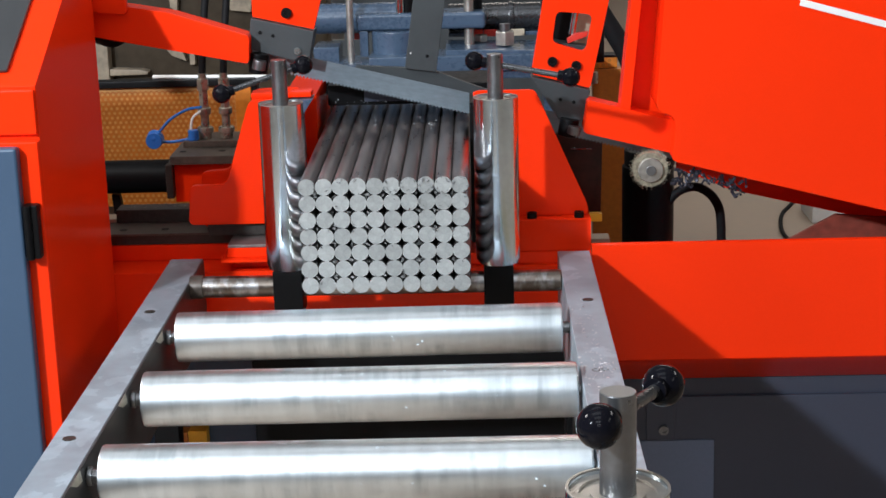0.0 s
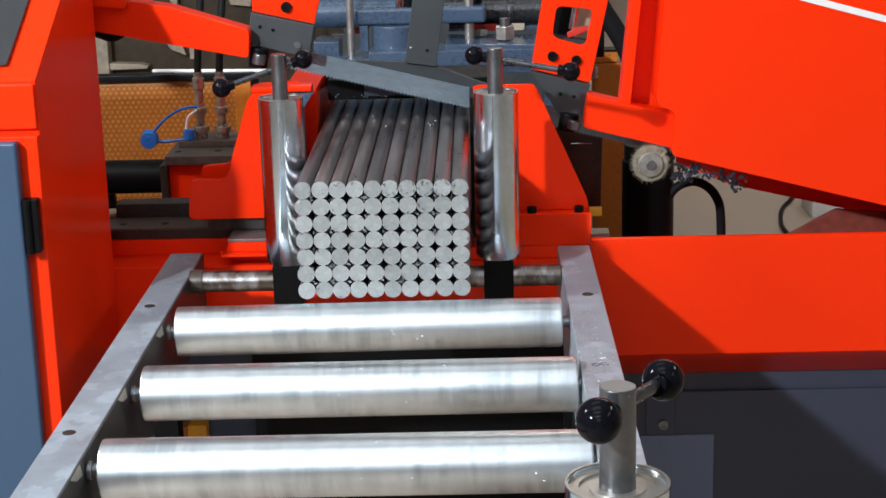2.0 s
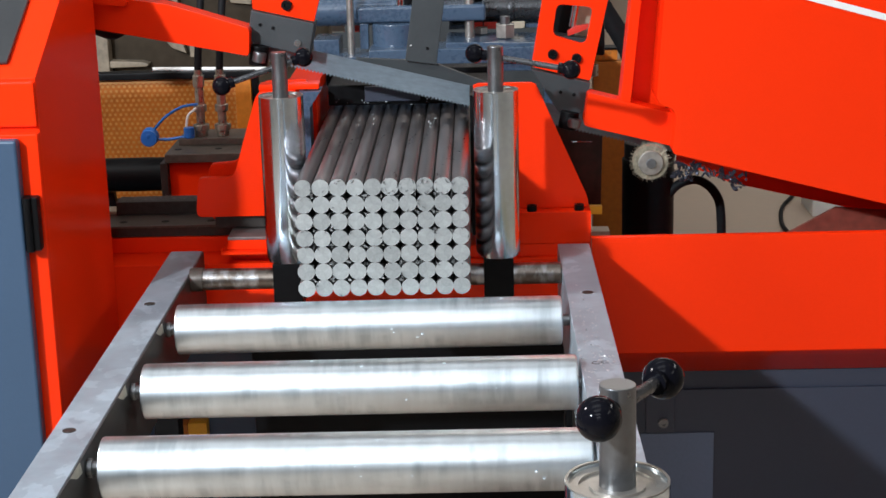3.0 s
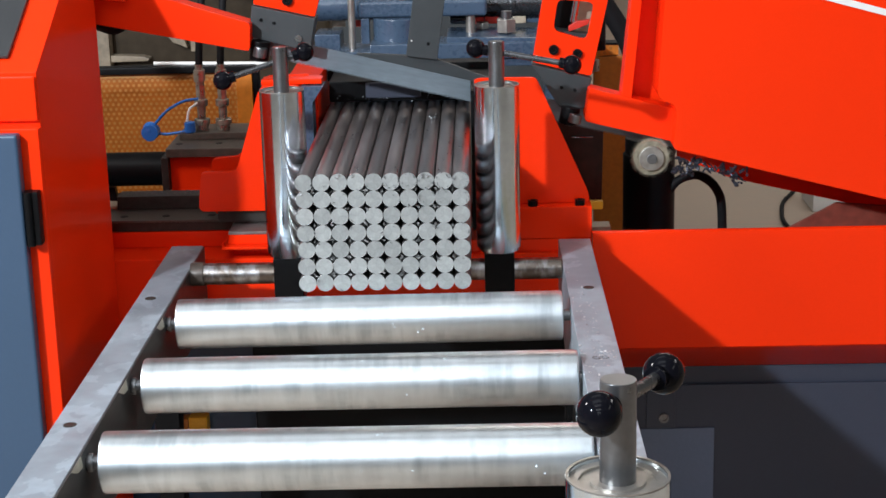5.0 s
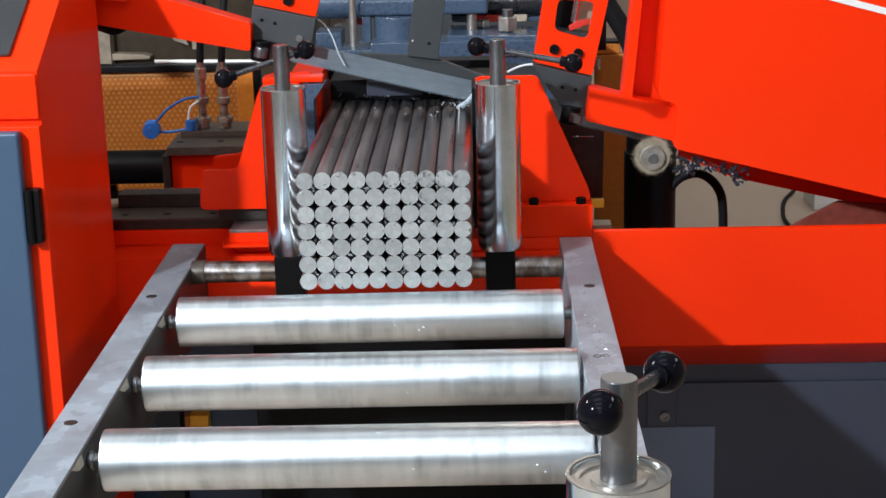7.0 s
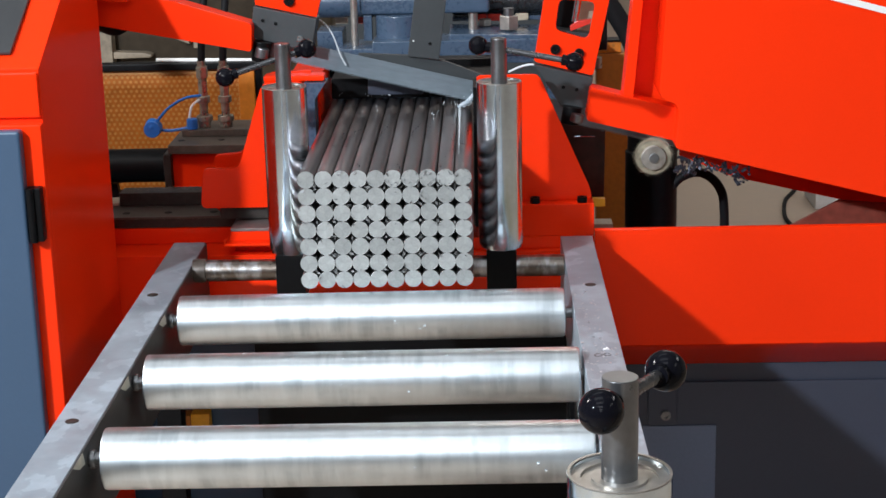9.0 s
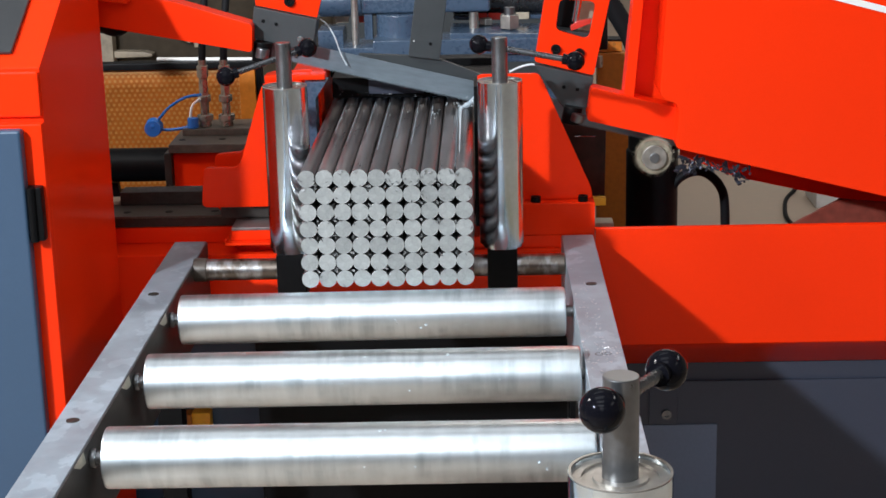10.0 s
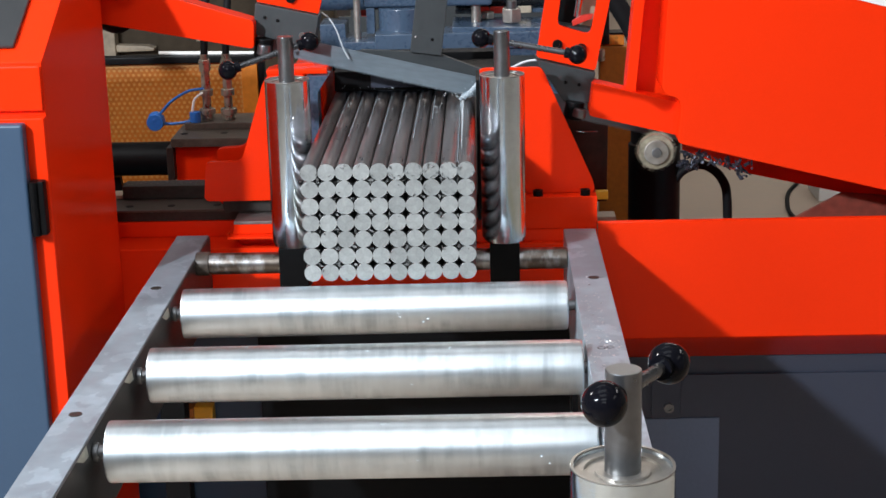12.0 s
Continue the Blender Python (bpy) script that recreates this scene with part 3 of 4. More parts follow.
# ---- control cabinet ----
def control_cabinet():
    t = thing("control_cabinet", "tall red control cabinet with a blue-grey door", "control cabinet", (-0.90, 0.15, 0))
    bm = bmesh.new()
    prof = [(-0.042, 0.0), (-0.042, 1.078), (0.143, 1.172), (0.30, 1.25), (0.3595, 1.25), (0.3595, 0.0)]
    a = [bm.verts.new((-1.25, p, z)) for p, z in prof]
    b = [bm.verts.new((-0.634, p, z)) for p, z in prof]
    bm.faces.new(a), bm.faces.new(b[::-1])
    for k in range(len(prof)):
        j = (k + 1) % len(prof)
        bm.faces.new((a[j], a[k], b[k], b[j]))
    bmesh.ops.recalc_face_normals(bm, faces=bm.faces)
    bmesh.ops.bevel(bm, geom=bm.edges[:], offset=0.003, segments=2, profile=0.6, affect="EDGES")
    part("body", bm, RED, t, "glossy red steel cabinet body with a leaning console face")
    con = part("console_front", box(-1.25, -0.635, -0.052, -0.0425, 1.008, 1.074, 0.006), RED, t)
    part("door_frame", box(-1.25, -0.633, -0.062, -0.0425, 0.0, 1.000, 0.004), RED, t)
    y = -0.062
    m = Matrix.Translation((-0.95, 0.080, 1.1405) ) @ Matrix.Rotation(math.atan2(0.094, 0.188), 4, "X")
    bm = bmesh.new()
    for args in ((0.27, 0.105, 0.006),):
        c = box(-args[0], args[0], -args[1], args[1], 0, args[2], 0.003)
        bmesh.ops.transform(c, matrix=m, verts=c.verts)
        join(bm, c)
    part("screen_bezel", bm, SCREEN, con, "dark grey operator panel")
    c = box(-0.26, 0.205, -0.02, 0.10, 0.0062, 0.008, 0.001)
    bmesh.ops.transform(c, matrix=m, verts=c.verts)
    part("display", c, BLUEFILM, con, "blue display film")
    # door
    bm = prism([(-1.20, 0.10), (-0.6605, 0.10), (-0.6590, 0.995), (-1.20, 0.995)], y - 0.022, y - 0.0003, 0.005, seg=3)
    d = part("door", bm, BLUE, t, "blue-grey painted cabinet door")
    for z in (0.871, 0.25):
        bm = box(-0.6588, -0.637, y - 0.020, y - 0.0003, z - 0.040, z + 0.040, 0.003)
        rod((-0.6515, y - 0.021, z - 0.040), (-0.6515, y - 0.021, z + 0.040), 0.006, bm, 14)
        part("hinge", bm, BLACK, d, "black door hinge")


control_cabinet()


# ---- vise ----
def fixed_jaw():
    t = thing("fixed_vise_jaw", "glossy red fixed vise jaw bolted to the bed", "vise jaw", (0.1, 0.45, 0.705))
    out = [(-0.008, 0.762), (0.188, 0.762), (0.186, 0.780), (0.100, 0.976), (0.094, 0.982), (-0.008, 0.982)]
    part("side_plate", prism(rounded(out, 0.010), 0.400, 0.408, 0.0015), RED, t)
    out2 = [(-0.008, 0.762), (0.16, 0.762), (0.09, 0.960), (-0.008, 0.972)]
    part("rib", prism(out2, 0.446, 0.456, 0.002), RED, t)
    part("jaw_face", box(-0.0145, -0.0085, 0.398, 0.50, 0.7165, 0.962, 0.001), BLACK, t, "black jaw face")
    bm = box(0.005, 0.190, 0.374, 0.46, 0.7055, 0.7612, 0.002)
    f = part("foot", bm, RED, t)
    for x in (0.089, 0.170):
        screw((x, 0.386, 0.7612), (0, 0, 1), 0.0085, 0.010, f)


def moving_jaw():
    t = thing("moving_vise_jaw", "glossy red moving vise jaw sliding on the bed", "vise jaw", (-0.40, 0.45, 0.712))
    out = [(-0.303, 0.758), (-0.490, 0.758), (-0.485, 0.820), (-0.480, 0.828), (-0.427, 0.828), (-0.418, 0.838), (-0.377, 0.966),
           (-0.369, 0.976), (-0.303, 0.976)]
    part("side_plate", prism(rounded(out, 0.010), 0.400, 0.412, 0.0025, seg=3), RED, t)
    out = [(-0.300, 0.7395), (-0.472, 0.7395), (-0.472, 0.836), (-0.464, 0.842), (-0.42, 0.845), (-0.37, 0.985), (-0.290, 0.988), (-0.300, 0.92)]
    part("rear_plate", prism(rounded(out, 0.010), 0.452, 0.464, 0.0025, seg=3), RED, t)
    part("top_web", box(-0.372, -0.268, 0.4125, 0.451, 0.9755, 0.985, 0.003), RED, t)
    part("jaw_face", prism([(-0.3025, 0.7395), (-0.2844, 0.7395), (-0.2844, 0.945), (-0.265, 0.974), (-0.3025, 0.974)], 0.401, 0.4515, 0.001), CLAMP, t, "blue-grey steel jaw face")
    part("slide_foot", box(-0.460, -0.303, 0.4130, 0.4515, 0.7347, 0.757, 0.002), DARK, t)
    return t


fixed_jaw()
JAW = moving_jaw()


# ---- saw head ----
PIVOT = (1.05, 0.45, 0.72)
TILT = 14.0


def tilted(x, z, w0, w1, h0, h1):
    """Corners of a rectangle, about (x, z), that leans with the head: from w0 to w1 along it and h0 to h1 across."""
    c, s = math.cos(radians(TILT)), math.sin(radians(TILT))
    return [(x + w * c + h * s, z - w * s + h * c) for w, h in ((w0, h0), (w1, h0), (w1, h1), (w0, h1))]


def saw_head():
    t = thing("sawing_unit", "red bandsaw head leaning over the bars with guide arms", "sawing unit", PIVOT)
    # cover of the drive wheel
    out = [(0.328, 0.857), (1.00, 0.682), (1.12, 1.16), (0.50, 1.32), (0.318, 1.20), (0.301, 0.953), (0.308, 0.941), (0.330, 0.934), (0.334, 0.918)]
    part("wheel_cover", prism(rounded(out, 0.008), 0.380, 0.62, 0.003), RED, t, "large glossy red sheet-steel wheel cover")
    part("rear_cover", prism([(0.36, 0.800), (0.461, 0.757), (0.625, 0.718), (0.98, 0.632), (0.98, 0.75), (0.36, 0.88)], 0.585, 0.592, 0.001), RED, t)
    part("stripe", prism([(0.536, 1.116), (0.80, 1.042), (0.802, 1.052), (0.538, 1.127)], 0.3775, 0.3797, 0.0005), WHITE, t, "white stripe along the cover")
    # frame behind the cover
    part("frame_rib", prism([(0.252, 0.905), (0.325, 0.895), (0.330, 0.96), (0.345, 1.24), (0.285, 1.24)], 0.480, 0.492, 0.002), RED, t)
    part("frame_flange", prism(rounded([(0.243, 0.930), (0.260, 0.926), (0.291, 1.24), (0.274, 1.24)], 0.004), 0.425, 0.4798, 0.0015), RED, t)
    # the two guide arms
    part("guide_arm", prism(rounded([(0.188, 0.959), (0.348, 0.916), (0.341, 0.860), (0.180, 0.901)], 0.007), 0.420, 0.470, 0.002), RED, t, "red box-section guide arm")
    part("guide_arm", prism(rounded([(-0.70, 1.155), (-0.518, 1.124), (-0.386, 1.082), (-0.389, 1.034), (-0.70, 1.096)][::-1], 0.007), 0.420, 0.470, 0.0025),
         RED, t, "red box-section guide arm")
    part("arm_bracket", prism([(-0.70, 1.136), (-0.594, 1.124), (-0.588, 1.130), (-0.589, 1.20), (-0.70, 1.20)], 0.405, 0.4195, 0.003), RED, t)
    part("arm_hose", tube([(-0.66, 0.50, 1.08), (-0.63, 0.49, 1.075), (-0.60, 0.50, 1.10)], 0.016), RUBBER, t)
    # right guide: plate with a slot, block, roller
    hole = [(0.138, 1.106), (0.200, 1.099), (0.187, 1.035), (0.130, 1.053)]
    out = [(0.121, 1.160), (0.236, 1.160), (0.195, 0.972), (0.093, 0.999)]
    part("guide_plate", prism(rounded(out, 0.006), 0.460, 0.472, 0.0012, hole=rounded(hole, 0.011)), RED, t, "red slotted guide plate")
    for x, z in ((0.130, 1.020), (0.171, 1.012)):
        screw((x, 0.4598, z), (0, -1, 0), 0.0085, 0.006, t)
    out = [(0.092, 0.996), (0.195, 0.970), (0.183, 0.918), (0.150, 0.912), (0.138, 0.922)]
    b = part("guide_block", prism(out, 0.452, 0.515, 0.002), GREY, t, "dark grey steel blade guide block")
    for x, z in ((0.143, 0.955), (0.166, 0.950)):
        part("pin_hole", rod((x, 0.4512, z), (x, 0.4535, z), 0.0032, seg=12), BLACK, b)
    bm = rod((0.163, 0.430, 0.897), (0.167, 0.430, 0.912), 0.0115, seg=28, bevel=0.002)
    part("guide_bearing", bm, SHAFT, t)
    part("bearing_mount", rod((0.153, 0.446, 0.892), (0.159, 0.446, 0.922), 0.0165, seg=24, bevel=0.002), BLACK, t)
    # left guide
    part("guide_plate", prism([(-0.384, 1.16), (-0.258, 1.16), (-0.279, 1.085), (-0.384, 1.109)], 0.460, 0.472, 0.002), RED, t, "red guide plate")
    screw((-0.325, 0.4598, 1.115), (0, -1, 0), 0.009, 0.006, t)
    b = part("guide_block", prism([(-0.386, 1.108), (-0.278, 1.083), (-0.290, 1.026), (-0.393, 1.055)], 0.452, 0.515, 0.002), GREY, t, "dark grey steel blade guide block")
    for x, z in ((-0.371, 1.083), (-0.349, 1.077), (-0.347, 1.035)):
        part("pin_hole", rod((x, 0.4512, z), (x, 0.4535, z), 0.0032, seg=12), BLACK, b)
    screw((-0.308, 0.4519, 1.050), (0, -1, 0), 0.006, 0.003, t, CHROME)
    part("guide_bearing", rod((-0.375, 0.432, 1.022), (-0.371, 0.432, 1.039), 0.0115, seg=28, bevel=0.002), SHAFT, t)
    part("bearing_mount", rod((-0.378, 0.448, 1.014), (-0.373, 0.448, 1.048), 0.0165, seg=24, bevel=0.002), BLACK, t)
    # backing plate over the blade and the flat bar that carries it
    part("backing_plate", prism([(-0.222, 0.985), (-0.214, 1.012), (-0.084, 1.004), (0.000, 0.970), (0.10, 0.935), (0.10, 0.915)], 0.520, 0.530, 0.001), GREY, t, "dark grey backing plate")
    part("carrier_bar", prism([(-0.098, 1.20), (-0.042, 1.20), (-0.072, 0.998), (-0.127, 1.006)], 0.512, 0.5195, 0.0015), GREY, t, "dark grey flat carrier bar")
    part("pin_hole", rod((-0.087, 0.5115, 1.027), (-0.087, 0.5125, 1.027), 0.003, seg=12), BLACK, t)
    part("pin", rod((-0.116, 0.5105, 1.033), (-0.116, 0.5125, 1.033), 0.0013, seg=12), WHITE, t)
    # black box added behind the slot to darken its inside
    part("slot_filler", box(0.115, 0.225, 0.530, 0.56, 1.005, 1.15, 0.003), BLACK, t)
    # toggle lever seen through the slot
    bm = rod((0.166, 0.50, 1.060), (0.173, 0.50, 1.100), 0.0065, seg=14, bevel=0.002)
    part("lever_rod", bm, CHROME, t)
    bm = prism([(0.158, 1.046), (0.192, 1.058), (0.195, 1.067), (0.172, 1.064), (0.157, 1.055)], 0.488, 0.4985, 0.002)
    part("lever", bm, REDLEVER, t, "small red lever")
    part("slot_ledge", prism([(0.118, 1.025), (0.195, 1.012), (0.197, 1.040), (0.121, 1.052)], 0.490, 0.5295, 0.002), GREY, t)
    part("slot_panel", prism([(0.170, 1.03), (0.212, 1.03), (0.222, 1.12), (0.184, 1.12)], 0.522, 0.5295, 0.001), PALETAN, t)
    # Added filler sheet; its colour makes the dark area under the guide.
    part("gap_filler", prism([(0.125, 0.905), (0.222, 0.880), (0.218, 0.72), (0.125, 0.72)], 0.535, 0.540, 0.001), DARKRED, t, "dark red sheet added to fill the dark gap under the guide")
    part("pale_rod", rod((0.165, 0.533, 0.851), (0.202, 0.533, 0.850), 0.0012, seg=8), CHROME, t)
    # packing of chips under the cover
    rnd = random.Random(8)
    bm = bmesh.new()
    for _ in range(105):
        u = rnd.random() ** 1.3
        x = 0.335 + 0.12 * u
        z = 0.845 - (x - 0.335) * 0.255 - rnd.random() * (0.030 if u < 0.25 or u > 0.8 else 0.014)
        c = rod((x, 0.386, z), (x + rnd.uniform(-0.008, 0.008), 0.386 + rnd.uniform(-0.004, 0.02), z + rnd.uniform(-0.008, 0.008)), rnd.uniform(0.0012, 0.0030), seg=5)
        join(bm, c)
    tagged(part("chip_clump", bm, CHIP, t, "blue-grey clump of steel chips", smooth=10), kind="stuff")
    return t


HEAD = saw_head()


def wire_brush():
    c = Vector((0.294, 0.412, 0.838))
    bm = bmesh.new()
    rnd = random.Random(3)
    for k in range(420):
        a = rnd.uniform(0, 2 * math.pi)
        r = rnd.uniform(0.031, 0.0385)
        y = rnd.uniform(-0.010, 0.010)
        p = c + Vector((0.018 * math.cos(a), y, 0.018 * math.sin(a)))
        q = c + Vector((r * math.cos(a + 0.08), y + rnd.uniform(-0.003, 0.003), r * math.sin(a + 0.08)))
        u = Vector((-math.sin(a), 0, math.cos(a))) * 0.0009
        v = Vector((0, 0.0009, 0))
        f = [bm.verts.new(w) for w in (p + u, p - u + v, p - u - v, q)]
        for i in ((0, 1, 3), (1, 2, 3), (2, 0, 3)):
            bm.faces.new([f[j] for j in i])
    rod(c - Vector((0, 0.009, 0)), c + Vector((0, 0.009, 0)), 0.030, bm, 40)
    b = part("wire_brush", bm, BRUSH, HEAD, "round wire brush for the blade", at=c, smooth=20)
    hub = rod(c - Vector((0, 0.016, 0)), c - Vector((0, 0.008, 0)), 0.0215, seg=30, bevel=0.002)
    part("hub", hub, BEARING, b, "bright steel hub", at=c)
    bolt = rod(c - Vector((0, 0.021, 0)), c - Vector((0, 0.0155, 0)), 0.0085, seg=24, bevel=0.001)
    part("hub_nut", bolt, SHAFT, b, at=c)
    return b


WIRE = wire_brush()

# ---- the blade: an endless band of short stiff pieces ----
STRAIGHT, WHEEL = (-0.75, 0.75), 0.20
LOOP = 2 * (STRAIGHT[1] - STRAIGHT[0]) + 2 * math.pi * WHEEL
PIECES = 42


def on_loop(s):
    """Pose on the band at the length s along it."""
    a, b = STRAIGHT
    n = b - a
    turns, s = divmod(s, LOOP)
    if s < n:
        x, z, th = a + s, 0, 0
    elif s < n + math.pi * WHEEL:
        th = (s - n) / WHEEL
        x, z = b + WHEEL * math.sin(th), WHEEL - WHEEL * math.cos(th)
    elif s < 2 * n + math.pi * WHEEL:
        x, z, th = b - (s - n - math.pi * WHEEL), 2 * WHEEL, math.pi
    else:
        th = math.pi + (s - 2 * n - math.pi * WHEEL) / WHEEL
        x, z = a + WHEEL * math.sin(th), WHEEL - WHEEL * math.cos(th)
    return Matrix.Translation((x, 0, z)) @ Matrix.Rotation(-(th + 2 * math.pi * turns), 4, "Y")


def saw_blade():
    bl = new("saw_blade")
    bl.parent = HEAD
    bl.matrix_basis = Matrix.Translation(Vector((-0.157, 0.500, 0.978)) - Vector(PIVOT)) @ Matrix.Rotation(radians(TILT), 4, "Y")
    tagged(bl, "toothed steel bandsaw blade")
    w, n, up, lo = LOOP / PIECES, 16, 0.019, -0.0145
    pts = [(-w / 2, up), (w / 2, up)]
    for k in range(n):
        x = w / 2 - k * w / n
        pts += [(x, lo), (x - w / n * 0.25, -0.0185), (x - w / n * 0.38, -0.0185)]
    pts += [(-w / 2, lo)]
    bm = prism(pts[::-1], -0.0007, 0.0007, 0)
    me = bpy.data.meshes.new("blade_piece")
    bm.to_mesh(me)
    bm.free()
    me.materials.append(BLADE)
    made = []
    for k in range(PIECES):
        o = new("blade_piece", me)
        o.parent = bl
        o.matrix_basis = on_loop(k * LOOP / PIECES)
        made.append(o)
    return made


BAND = saw_blade()


# ---- lift cylinder and hoses by the head ----
def lift_cylinder():
    t = thing("lift_cylinder", "black hydraulic lift cylinder under the saw head", "hydraulic cylinder", (0.315, 0.62, 0.514))
    part("barrel", rod((0.312, 0.62, 0.514), (0.312, 0.62, 0.80), 0.048, seg=36, bevel=0.003), BLACK, t)
    part("collar", rod((0.315, 0.62, 0.80), (0.315, 0.62, 0.83), 0.047, seg=36, bevel=0.003), BLACK, t)
    t = thing("hydraulic_hose", "black rubber hose looping out of the chip tray", "hose", (0.42, 0.60, 0.514))
    part("hose", tube([(0.446, 0.60, 0.514), (0.446, 0.60, 0.68), (0.435, 0.60, 0.733), (0.402, 0.60, 0.760), (0.365, 0.60, 0.752), (0.338, 0.60, 0.72)], 0.0085), RUBBER, t)


lift_cylinder()


# ---- feeding carriage behind the vise ----
def feed_carriage():
    t = thing("feed_carriage", "oily dark feeding carriage with hydraulic couplings", "feed carriage", (-0.55, 0.95, 0.66))
    part("carriage_body", box(-0.6146, -0.36, 0.816, 1.05, 0.6900, 0.7695, 0.003), RED, t, "dark red carriage body")
    part("carriage_top", box(-0.6193, -0.36, 0.800, 1.06, 0.7698, 0.787, 0.002), OILY, t)
    for x in (-0.60, -0.52):
        part("top_screw", rod((x, 0.85, 0.7865), (x, 0.85, 0.7876), 0.007, seg=14), BLACK, t)
    part("manifold", box(-0.605, -0.40, 0.885, 0.938, 0.7873, 0.8010, 0.002), OILY, t)
    part("cylinder", rod((-0.95, 0.93, 0.7205), (-0.6305, 0.93, 0.7205), 0.0345, seg=40, bevel=0.002), BLACK, t, "black hydraulic cylinder")
    part("cylinder_flange", box(-0.6300, -0.6150, 0.802, 1.0, 0.700, 0.7693, 0.003), DARK, t)
    for x in (-0.562, -0.5185):
        z = 0.8013
        bm = rod((x, 0.915, z), (x, 0.915, z + 0.012), 0.013, seg=24, bevel=0.002)
        rod((x, 0.915, z + 0.012), (x, 0.915, z + 0.024), 0.0165, bm, 24, 0.002)
        rod((x, 0.915, z + 0.024), (x, 0.915, z + 0.050), 0.0085, bm, 20)
        rod((x, 0.915, z + 0.050), (x, 0.915, z + 0.064), 0.0135, bm, 24, 0.002)
        rod((x, 0.915, z + 0.064), (x, 0.915, z + 0.094), 0.0095, bm, 6)
        rod((x, 0.915, z + 0.100), (x, 0.915, z + 0.124), 0.0125, bm, 6, 0.0015)
        c = part("coupling", bm, BRASSY, t, "plated quick coupling")
        part("hose_end", rod((x, 0.915, z + 0.094), (x, 0.915, z + 0.135), 0.0085, seg=16), BRASSY, c)
        part("hose", tube([(x, 0.915, z + 0.130), (x + 0.004, 0.925, z + 0.20), (x + 0.015, 0.95, z + 0.32)], 0.0075), RUBBER, c)
    bm = ball((-0.665, 0.90, 0.808), 0.016)
    rod((-0.665, 0.885, 0.803), (-0.665, 0.915, 0.803), 0.017, bm, 20, 0.002)
    cap = part("dust_cap", bm, HOSEBLUE, t, "blue plastic dust cap")
    part("cap_strap", tube([(-0.658, 0.90, 0.816), (-0.630, 0.895, 0.845), (-0.595, 0.893, 0.865), (-0.563, 0.893, 0.870)], 0.003, seg=8), HOSEBLUE, cap)
    part("cap_strap", tube([(-0.655, 0.90, 0.800), (-0.63, 0.90, 0.798), (-0.590, 0.90, 0.8035)], 0.003, seg=8), HOSEBLUE, cap)
    cap = part("dust_cap", rod((-0.584, 0.895, 0.8013), (-0.584, 0.895, 0.823), 0.011, seg=18, bevel=0.002), HOSEBLUE, t, "blue plastic dust cap")
    part("cap_strap", tube([(-0.589, 0.895, 0.824), (-0.583, 0.893, 0.848), (-0.566, 0.893, 0.862)], 0.0025, seg=8), WHITE, cap)
    part("strut", prism([(-0.769, 0.684), (-0.752, 0.684), (-0.745, 0.640), (-0.765, 0.640)], 0.92, 0.94, 0.002), BLACK, t)
    # rear feeding vise that holds the bars
    part("shoe", box(-0.600, -0.37, 0.925, 1.06, 0.6205, 0.6897, 0.003), DARK, t)
    part("feed_jaw", box(-0.36, -0.285, 0.86, 1.0, 0.69, 0.93, 0.004), DARK, t)
    return t


CARRIAGE = feed_carriage()


def feed_track():
    t = thing("feed_track", "oily dark steel track of the feeding carriage", "track", (-0.55, 0.95, 0.4405))
    for y in (0.92, 1.02):
        part("track_bar", box(-0.90, 0.2, y, y + 0.06, 0.5855, 0.620, 0.003), DARK, t)
    part("bed_frame", box(-0.90, 0.2, 0.905, 1.30, 0.4405, 0.585, 0.004), BLACK, t)


feed_track()


